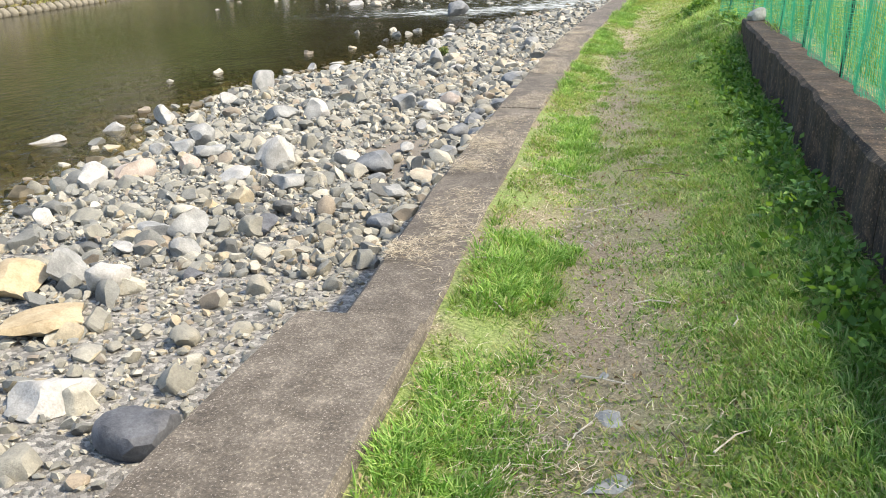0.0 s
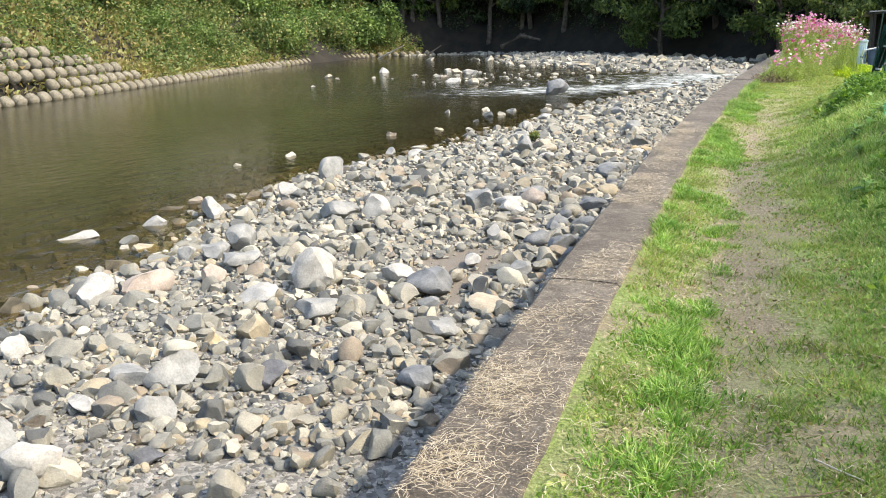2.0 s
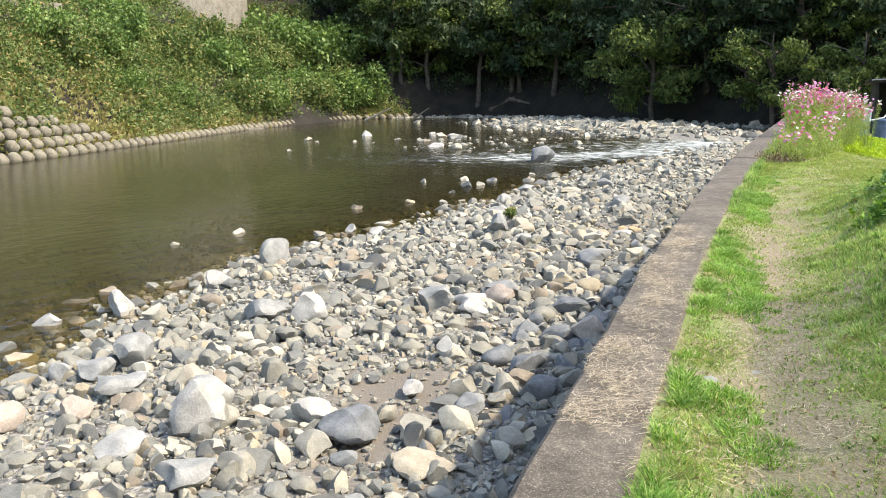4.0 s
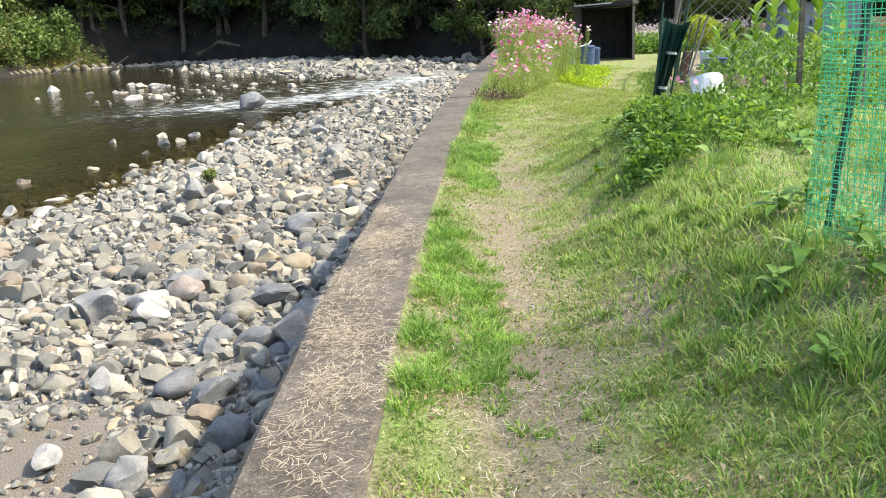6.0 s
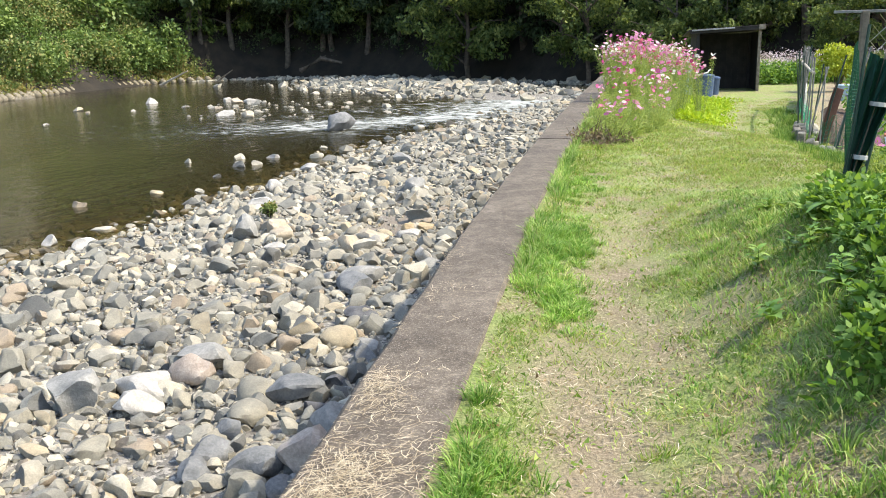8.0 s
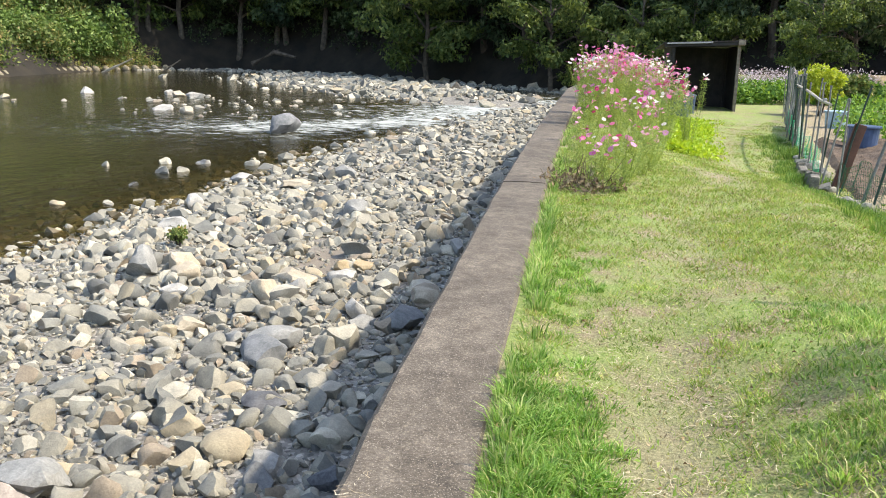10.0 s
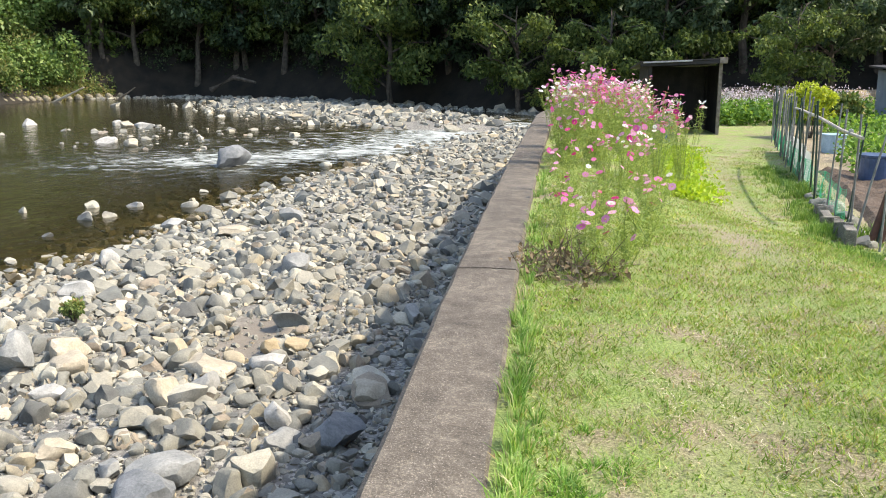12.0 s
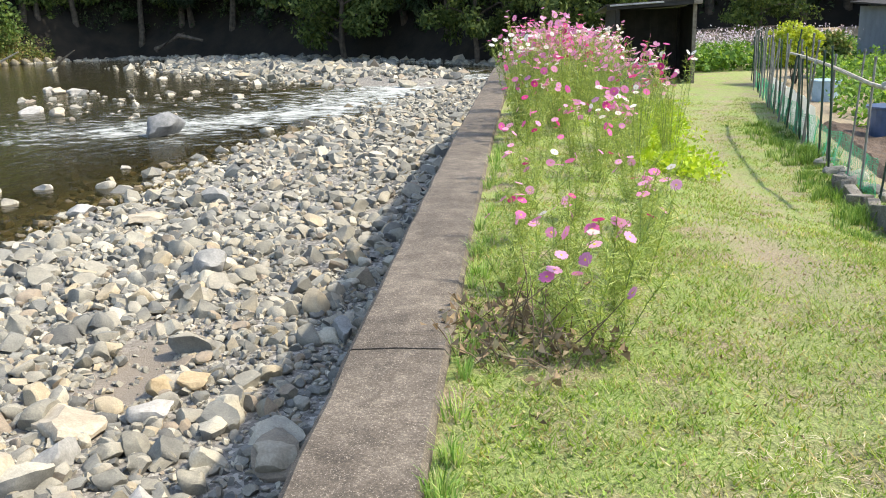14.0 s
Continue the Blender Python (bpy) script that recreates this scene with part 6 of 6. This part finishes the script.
    for v in bm.verts:
        v.co.x *= 2.6
        v.co.y *= 9.0
        ridge = 0.045 * math.cos(v.co.x * 5) + 0.05 * noise.noise(v.co * 6)
        edge = min(1.0, 5 * (1.3 - abs(v.co.x)), 3 * (4.5 - abs(v.co.y)))
        v.co.z = 0.06 + ridge * edge - 0.12 * (1 - edge)
    ob = part("soil_bed", bm, M_SOIL)
    ob.matrix_basis = pose(5.1, 31.2, ground_z(5.1, 31.2), 0, 0, -12)
    tagged(ob, "dug brown soil bed with low ridges", "soil bed", kind="structure")


M_STRAWWOOD = plain("peeled pale pole", (0.36, 0.31, 0.24), (0.52, 0.47, 0.38), 6.0, 0.7, 0.3, 0.003)
M_BLOCK2 = concrete_material("weathered border block", (0.07, 0.066, 0.055), (0.15, 0.14, 0.12), (0.26, 0.245, 0.21), 80.0)
garden_fence()


# ---- large bushes of the far bank ----
def bank_bushes():
    g = np.random.default_rng(91)
    kinds = [bush("bank_bush", 0, 0, 0, 2.2, (M_SHRUB, M_LEAFY, M_SHRUB)[k], "large rounded green bush overhanging the river bank", 0.6, 30 + k, 60, 36, 0.27) for k in range(3)]
    first = set(kinds)
    for k in range(34):
        y = g.uniform(56, 104) if k > 8 else 80 + 3 * k
        out = g.uniform(1.5, 9) if k > 8 else g.uniform(0.6, 3.5)
        x = float(left_bank(y)) - out
        s = g.uniform(0.6, 1.25)
        m = pose(x, y, float(height(np.array(x), np.array(y))), 0, 0, g.uniform(0, 360)) @ Matrix.Diagonal((s, s, s, 1))
        src = kinds[k % 3]
        ob = src if src in first else copy_thing(src, m)
        first.discard(src)
        ob.matrix_basis = m
        tagged(ob, group="bushes of the far bank")
    for k, (x, y, s) in enumerate(((-43.5, 99, 1.4), (-42, 104, 1.5), (-45, 95, 1.3), (-47.5, 102, 1.8), (-50, 97, 1.7), (-46, 106, 1.7))):
        m = pose(x - 5.0, y, float(height(np.array(x - 5.0), np.array(y))) - 0.3, 0, 0, 50 * k) @ Matrix.Diagonal((s, s, s, 1))
        ob = copy_thing(kinds[1], m)
        ob.matrix_basis = m
        tagged(ob, group="bushes of the far bank")


bank_bushes()


# ---- far bank buildings and driftwood ----
M_COVER = plain("pale grey cover sheet", (0.36, 0.36, 0.35), (0.46, 0.46, 0.45), 1.0, 0.6, 0.2, 0.01, fine=12.0)


def tank():
    top = empty("concrete_tank", pose(-69.6, 92.5, 5.6), "round stained concrete tank with a pale ribbed cover", "tank")
    r, n = 12.0, 48
    part("tank_wall", tube(bmesh.new(), [(0, 0, 0), (0, 0, 3), (0, 0, 6.9)], [r, r, r], n), M_PALEWALL, top)
    part("cover", tube(bmesh.new(), [(0, 0, 6.9), (0, 0, 7.2), (0, 0, 8.2), (0, 0, 8.9), (0, 0, 9.1)], [r * 1.02, r * 1.015, r * 0.95, r * 0.75, r * 0.3], n), M_COVER, top)
    for k in range(36):
        a = 6.2832 * k / 36
        c = Vector((math.cos(a), math.sin(a), 0))
        part("rib", tube(bmesh.new(), [c * r * 1.02 + Vector((0, 0, 6.95)), c * r * 0.96 + Vector((0, 0, 8.22)), c * r * 0.75 + Vector((0, 0, 8.93))], 0.08, 5), M_ROOF, top)


tank()
upper = empty("upper_wall", pose(-53.3, 50, 4), "stained pale concrete retaining wall above the bank", "wall", kind="structure")
for k in range(5):
    part("wall_section", box(bmesh.new(), -0.4, 0, k * 2.6 + 0.01, k * 2.6 + 2.59, -1.5, 3.9, 0.03), M_PALEWALL, upper)
rail = empty("guard_rail", pose(-57, 62, 9.6), "grey guard rail at the top of the bank", "railing")
for k in range(6):
    part("post", box(bmesh.new(), -0.06, 0.06, k * 2.4 - 0.06, k * 2.4 + 0.06, -2.5, 1.0, 0.01), M_GREYPOLE, rail)
for z in (0.45, 0.9):
    part("bar", box(bmesh.new(), 0.062, 0.12, -0.3, 12.3, z - 0.05, z + 0.05, 0.01), M_GREYPOLE, rail)


def driftwood(x, y, z, pts, r, label, mat):
    top = empty("driftwood", pose(x, y, z), label, "branch")
    part("branch", tube(bmesh.new(), pts, [r, r * 0.9, r * 0.4], 8), mat, top)
    a = Vector(pts[1])
    part("twig", tube(bmesh.new(), [a, a + Vector((0.5, 0.2, 0.3))], [r * 0.4, r * 0.15], 5), mat, top)


driftwood(-44.5, 98, Z_WATER, [(0, 0, -0.1), (1.6, -0.6, 0.5), (3.8, -1.2, 1.4)], 0.13, "bleached driftwood branch leaning at the far shore", M_STRAWWOOD)
driftwood(-41, 104, Z_WATER, [(0, 0, -0.1), (1.0, -0.3, 0.5), (2.2, -0.6, 1.2)], 0.10, "grey driftwood branch at the far shore", M_TIMBER)
driftwood(-31.5, 108.5, -1.0, [(-1.5, 0, -0.6), (1.0, -0.3, 0.7), (3.4, -0.6, 0.2)], 0.3, "grey fallen root in the shade of the trees", M_BARK)


# ---- grass, straw and litter ----
def blades(name, x, y, h, lean, width, mat, label, category, seed, z=None, two=False, aim=None):
    g = np.random.default_rng(seed)
    n = len(x)
    z = (land(x, y) if z is None else z) - 0.004
    a = g.uniform(0, 6.283, n)
    d = np.stack([np.cos(a), np.sin(a), np.zeros(n)], -1)
    b = g.uniform(0, 6.283, n) if aim is None else aim
    bend = np.stack([np.cos(b), np.sin(b), np.zeros(n)], -1) * (h * lean * g.uniform(0.2, 1.0, n))[:, None]
    p = np.stack([x, y, z], -1)
    w = (width * g.uniform(0.7, 1.3, n))[:, None]
    up = np.array([0, 0, 1.0])
    if two:
        m1 = p + bend * 0.35 + up * (h * 0.6)[:, None]
        tip = p + bend + up * (h * g.uniform(0.7, 1.0, n))[:, None]
        v = np.stack([p - d * w, p + d * w, m1 + d * w * 0.75, m1 - d * w * 0.75, tip], 1).reshape(-1, 3)
        k = np.arange(n)[:, None] * 5
        f = np.concatenate([k + [0, 1, 2], k + [0, 2, 3], k + [3, 2, 4]], 1).reshape(-1, 3)
    else:
        tip = p + bend + up * h[:, None]
        v = np.stack([p - d * w, p + d * w, tip], 1).reshape(-1, 3)
        f = np.arange(n * 3).reshape(n, 3)
    return tagged(mesh_np(name, v, f, mat), label, category, kind="stuff")


M_DEADLEAF = leaf("dead leaf bits", [(0.0, (0.16, 0.10, 0.05)), (0.6, (0.30, 0.22, 0.12)), (1.0, (0.48, 0.40, 0.26))], 0.1, 0.8, tint_to=(1, 1, 0.9))


M_FRINGE = leaf("fresh grass", [(0.0, (0.115, 0.25, 0.055)), (0.5, (0.27, 0.47, 0.12)), (0.85, (0.44, 0.60, 0.21)), (1.0, (0.56, 0.54, 0.29))], 0.38, 0.45, patch=1.6, tint_to=(1.1, 1.25, 0.7))


def tufts(x, y, per, spread, g):
    """Blades gathered round tuft centres, splaying outwards."""
    n = len(x)
    a = g.uniform(0, 6.283, n * per)
    r = np.repeat(spread, per) * g.uniform(0, 1, n * per) ** 0.7
    return np.repeat(x, per) + r * np.cos(a), np.repeat(y, per) + r * np.sin(a), a + g.normal(0, 0.5, n * per)


def lush_at(x, y):
    """Where the path grass stands in thick clumps, about 0 to 1."""
    s = x - wall_right(y)
    strip = smoothstep(0.62, 0.25, s) * np.interp(y, [0, 2.5, 4, 6, 9, 13, 17, 20], [0.6, 0.8, 0.9, 1.0, 1.0, 1.0, 0.9, 0.6])
    return np.clip(strip * (0.28 + 0.75 * wobble(x * 1.3, y, 2.0, 91) + 0.6 * wobble(x, y, 6.5, 92)), 0, 1)


def grow_grass():
    g = np.random.default_rng(50)

    def thin(x, y, keep):
        s = g.uniform(0, 1, len(x)) < keep
        return x[s], y[s]
    # short trodden turf, in patches with thatch between
    n = 380000
    y = 1.2 + 25.5 * g.uniform(0, 1, n) ** 1.35
    x = wall_right(y) + 0.03 + g.uniform(0, 1, n) * np.interp(y, [0, 12, 18, 27], [2.0, 1.5, 2.5, 4.0])
    patchy = 0.45 + 0.45 * wobble(x, y, 3.2, 61) + 0.6 * wobble(x, y, 10.0, 65)
    x, y = thin(x, y, (1 - 0.985 * bare_at(x, y)) * np.clip(0.32 + 1.2 * patchy, 0.06, 1))
    h = g.uniform(0.010, 0.032, len(x)) * (1 + 0.8 * np.clip(wobble(x, y, 10, 69), 0, 1))
    blades("path_grass", x, y, h, 1.8, 0.0034, M_LAWN, "short trodden yellow-green grass along the path", "grass", 51)
    # thick bright clumps between the wall and the trail
    n = 2600
    y = 1.2 + 20 * g.uniform(0, 1, n) ** 1.15
    x = wall_right(y) + 0.05 + g.uniform(0, 0.6, n)
    x, y = thin(x, y, np.clip(1.5 * lush_at(x, y), 0, 1))
    per = 62
    bx, by, aim = tufts(x, y, per, g.uniform(0.035, 0.085, len(x)), g)
    inside = bx > wall_right(by) + 0.005
    bx, by, aim = bx[inside], by[inside], aim[inside]
    h = g.uniform(0.02, 0.085, len(bx)) * (0.5 + 0.65 * lush_at(bx, by))
    blades("clump_grass", bx, by, h, 1.35, 0.0030, M_FRINGE, "bright green clumps of grass fringing the river wall", "grass", 58, two=True, aim=aim)
    # low leafy tufts scattered over the trodden turf
    n = 1500
    y = 1.2 + 27 * g.uniform(0, 1, n) ** 1.1
    x = wall_right(y) + 0.1 + g.uniform(0, 1, n) * np.interp(y, [0, 12, 18, 28], [1.5, 1.2, 2.4, 3.8])
    x, y = thin(x, y, (1 - bare_at(x, y)) * np.clip(0.35 + 0.7 * wobble(x, y, 4.0, 94), 0, 1))
    bx, by, aim = tufts(x, y, 34, g.uniform(0.03, 0.08, len(x)), g)
    blades("turf_tufts", bx, by, g.uniform(0.018, 0.05, len(bx)), 1.2, 0.0032, M_LAWN, "low tufts of grass in the trodden turf", "grass", 59, aim=aim)
    n = 150000
    y = 20.5 + 28.5 * g.uniform(0, 1, n) ** 1.4
    y = y + 2.5 * g.uniform(0, 1, n) ** 2
    x = wall_right(y) + 0.03 + g.uniform(0, 1, n) * np.interp(y, [23, 30, 40, 49], [3.6, 4.3, 5.8, 8.5])
    x, y = thin(x, y, (1 - 0.9 * bare_at(x, y)) * np.clip(0.6 + 0.6 * wobble(x, y, 7.0, 73) + 0.45 * wobble(x, y, 2.0, 74), 0.08, 1))
    blades("lawn_grass", x, y, g.uniform(0.018, 0.045, len(x)), 1.6, 0.005, M_VERGE, "mown bright green grass of the wide verge", "grass", 52)
    # small leafy weeds and dead leaves in the turf
    for name, n, mat, size, label in (("turf_weeds", 30000, M_LAWN, 0.026, "small flat leaves of weeds in the trodden turf"), ("dead_leaves", 12000, M_DEADLEAF, 0.024, "brown bits of dead leaf and thatch in the turf")):
        y = 1.2 + 29 * g.uniform(0, 1, n) ** 1.2
        x = wall_right(y) + 0.02 + g.uniform(0, 1, n) * np.interp(y, [0, 12, 18, 30], [1.9, 1.3, 2.4, 4.0])
        ok = wobble(x, y, 5.0, 75 if mat is M_LAWN else 76) > g.uniform(-0.9, 0.6, n)
        x, y = x[ok], y[ok]
        v, f = leaf_cloud(np.stack([x, y, land(x, y) + 0.012], -1), np.full(len(x), 0.008), 1, size, g, 0.0, 0.5, True)
        tagged(mesh_np(name, v, f, mat), label, "turf litter", kind="stuff")
    # rank grass of the bank: an even growth and thicker tufts in it
    def bank_place(n):
        y = 1.5 + 18.5 * g.uniform(0, 1, n) ** 1.15
        lo = np.interp(y, [0, 9, 12, 17, 20], [0.25, 0.1, -0.45, -0.3, 0.4])
        x = lo + 0.10 * wobble(x=y * 0, y=y, scale=4.0, seed=67) + g.normal(0, 0.16, n) + (g.uniform(0, 1, n) ** 1.2) * np.interp(y, [0, 9, 11.5, 20], [0.55, 0.62, 2.4, 2.4])
        wall_side = (y < 11.5) & (x > np.interp(y, [0, 11.4], [0.86, 0.7]))
        return np.where(wall_side, x - 0.35, x), y, lo
    x, y, lo = bank_place(58000)
    h = g.uniform(0.03, 0.09, len(x)) * np.clip(0.35 + (x - lo) * 0.9, 0.25, 1.2) * (1 + 0.3 * wobble(x, y, 1.6, 64))
    blades("bank_grass", x, y, np.maximum(h, 0.018), 1.4, 0.0040, M_RANK, "rank green grass on the slope beside the path", "grass", 53, two=True)
    x, y, lo = bank_place(1900)
    ok = wobble(x, y, 3.0, 63) > g.uniform(-0.8, 0.5, len(x))
    x, y, lo = x[ok], y[ok], lo[ok]
    per = 54
    bx, by, aim = tufts(x, y, per, g.uniform(0.03, 0.09, len(x)), g)
    h = g.uniform(0.045, 0.14, len(bx)) * np.repeat(np.clip(0.28 + (x - lo) * 0.8, 0.22, 1.1) * g.uniform(0.6, 1.25, len(x)), per)
    ok = (by > 11.5) | (bx < 0.84)
    blades("bank_tufts", bx[ok], by[ok], h[ok], 1.1, 0.0030, M_RANK, "tall tufts of rank grass on the bank", "grass", 56, two=True, aim=aim[ok])
    n = 16000
    y = g.uniform(-2, 13, n)
    x = g.uniform(1.28, 3.2, n)
    blades("plot_grass", x, y, g.uniform(0.08, 0.3, n), 0.6, 0.006, M_RANK, "tall weeds behind the green net", "grass", 57)
    # tufts against the wall and the fence foot
    n = 230
    y = 16.5 + 14 * g.uniform(0, 1, n) ** 0.8
    x = wall_right(y) + 0.04 + np.abs(g.normal(0, 0.06, n))
    x, y = thin(x, y, np.clip(0.5 + 0.8 * wobble(x, y, 1.6, 66), 0.1, 1))
    bx, by, aim = tufts(x, y, 34, g.uniform(0.02, 0.06, len(x)), g)
    ok = bx > wall_right(by)
    blades("wall_tufts", bx[ok], by[ok], g.uniform(0.04, 0.15, int(ok.sum())), 0.75, 0.0032, M_RANK, "long pale grass against the back of the river wall", "grass", 54, two=True, aim=aim[ok])
    n = 620
    y = g.uniform(20, 36, n)
    x = np.interp(y, [20, 22, 24, 28, 31, 34], [1.85, 2.15, 2.4, 2.78, 3.32, 3.8]) + g.normal(-0.08, 0.2, n)
    bx, by, aim = tufts(x, y, 30, g.uniform(0.03, 0.1, n), g)
    h = g.uniform(0.06, 0.22, len(bx)) * np.repeat(np.clip(0.6 + 0.6 * wobble(x, y, 2.5, 72), 0.2, 1.2), 30)
    blades("fence_tufts", bx, by, h, 0.8, 0.0042, M_TALL, "long green grass along the fence foot", "grass", 55, two=True, aim=aim)


grow_grass()


def strew_straw():
    g = np.random.default_rng(70)

    def strands(name, x, y, z, ln, width, label, aim=None):
        n = len(x)
        a = g.uniform(0, 6.283, n) if aim is None else aim + g.normal(0, 1.0, n)
        d = np.stack([np.cos(a), np.sin(a), g.normal(0, 0.05, n)], -1) * ln[:, None]
        s = np.stack([-np.sin(a), np.cos(a), np.zeros(n)], -1) * width
        p = np.stack([x, y, z], -1)
        bow = np.stack([-np.sin(a), np.cos(a), np.full(n, 0.25)], -1) * (ln * g.normal(0, 0.12, n))[:, None]
        bow[:, 2] = np.abs(bow[:, 2])
        v = np.stack([p - d / 2 - s, p - d / 2 + s, p + bow - s, p + bow + s, p + d / 2 - s * 0.5, p + d / 2 + s * 0.5], 1).reshape(-1, 3)
        k = np.arange(n)[:, None] * 6
        f = np.concatenate([k + [0, 1, 3, 2], k + [2, 3, 5, 4]], 1).reshape(-1, 4)
        return tagged(mesh_np(name, v, f, M_STRAW), label, "straw", kind="stuff")
    n = 46000
    y = 3.0 + 16.5 * g.uniform(0, 1, n)
    q = np.clip(np.abs(g.normal(0, 0.45, n)) + 0.12 * wobble(y * 0, y, 2.6, 78), 0, 1)
    x = wall_left(y) + 0.02 + (wall_right(y) - wall_left(y) - 0.03) * q
    mat = 0.7 * wobble(x * 2.5, y * 0.7, 2.4, 71) + 0.5 * wobble(x * 1.4, y, 8.0, 77) + np.interp(y, [3, 3.6, 4.2, 8, 10, 14, 16, 17.5], [-1.2, -0.5, 0.15, 0.2, -0.1, -0.1, -0.3, -0.9])
    keep = (mat > g.uniform(-0.3, 1.1, n)) & (y < 18.2 - 3.2 * g.uniform(0, 1, n))
    x, y, m = x[keep], y[keep], int(keep.sum())
    strands("wall_straw", x, y, np.full(m, Z_CAP + 0.012) + g.uniform(0, 0.022, m), g.uniform(0.02, 0.075, m), 0.0010, "dry cut straw matted over the river wall", 0.7)
    n = 17000
    y = 1.2 + 22 * g.uniform(0, 1, n) ** 1.3
    x = trail(y) - 0.12 + g.normal(0, 0.3, n)
    ok = (x > wall_right(y) + 0.02) & (wobble(x, y, 3.5, 79) > g.uniform(-0.6, 0.7, n))
    x, y, m = x[ok], y[ok], int(ok.sum())
    strands("path_straw", x, y, land(x, y) + g.uniform(0.006, 0.035, m), g.uniform(0.02, 0.075, m), 0.0011, "dry grass clippings on the trodden path")
    for k in range(26):
        y = float(g.uniform(1.6, 6.0))
        x = float(trail(np.array(y)) + g.normal(0.02, 0.22))
        a, ln = g.uniform(0, 6.28), g.uniform(0.08, 0.26)
        top = empty("dry_stalk", pose(x, y, ground_z(x, y) + 0.012, 0, 0, math.degrees(a)), "dry pale stalk lying on the trodden path", "stalk", "dry stalks on the path")
        part("stalk", tube(bmesh.new(), [(-ln / 2, 0, 0.004), (0, g.normal(0, 0.012), 0.012), (ln / 2, 0, 0.006)], [0.0035, 0.003, 0.002], 5), M_STRAWWOOD if k % 5 else M_TWIG, top)


strew_straw()
for k, (x, y, r) in enumerate(((-0.12, 2.55, 0.09), (-0.08, 2.2, 0.12), (-0.16, 2.85, 0.06), (-0.95, 10.6, 0.07), (-0.75, 10.9, 0.06), (-0.6, 13.2, 0.05), (-0.7, 16.2, 0.05))):
    v, f = rock_shape(800 + k, 2, 0.3)
    ob = mesh_np("path_stone", v * r, f, M_GREYROCK)
    ob.matrix_basis = pose(x, y, ground_z(x, y) - 0.3 * r * 0.35, 0, 0, 50 * k)
    tagged(ob, "flat grey stone trodden into the path", "stone", "stones set in the path")
# weeds rooted at the river face of the wall
for k, (x, y, z, r) in enumerate(((-2.0, 14.0, -2.2, 0.35), (-2.15, 11.4, -2.2, 0.4), (-1.95, 17.6, -2.2, 0.3), (-1.85, 23.5, -2.2, 0.35), (-7.5, 29.5, -2.3, 0.15))):
    bush("wall_weed", x, y, z, r, M_YELLOWBUSH if k < 2 else M_SHRUB, "straggling yellow-green weed among the stones by the wall", 0.25, 60 + k, 26, 26, 0.07)
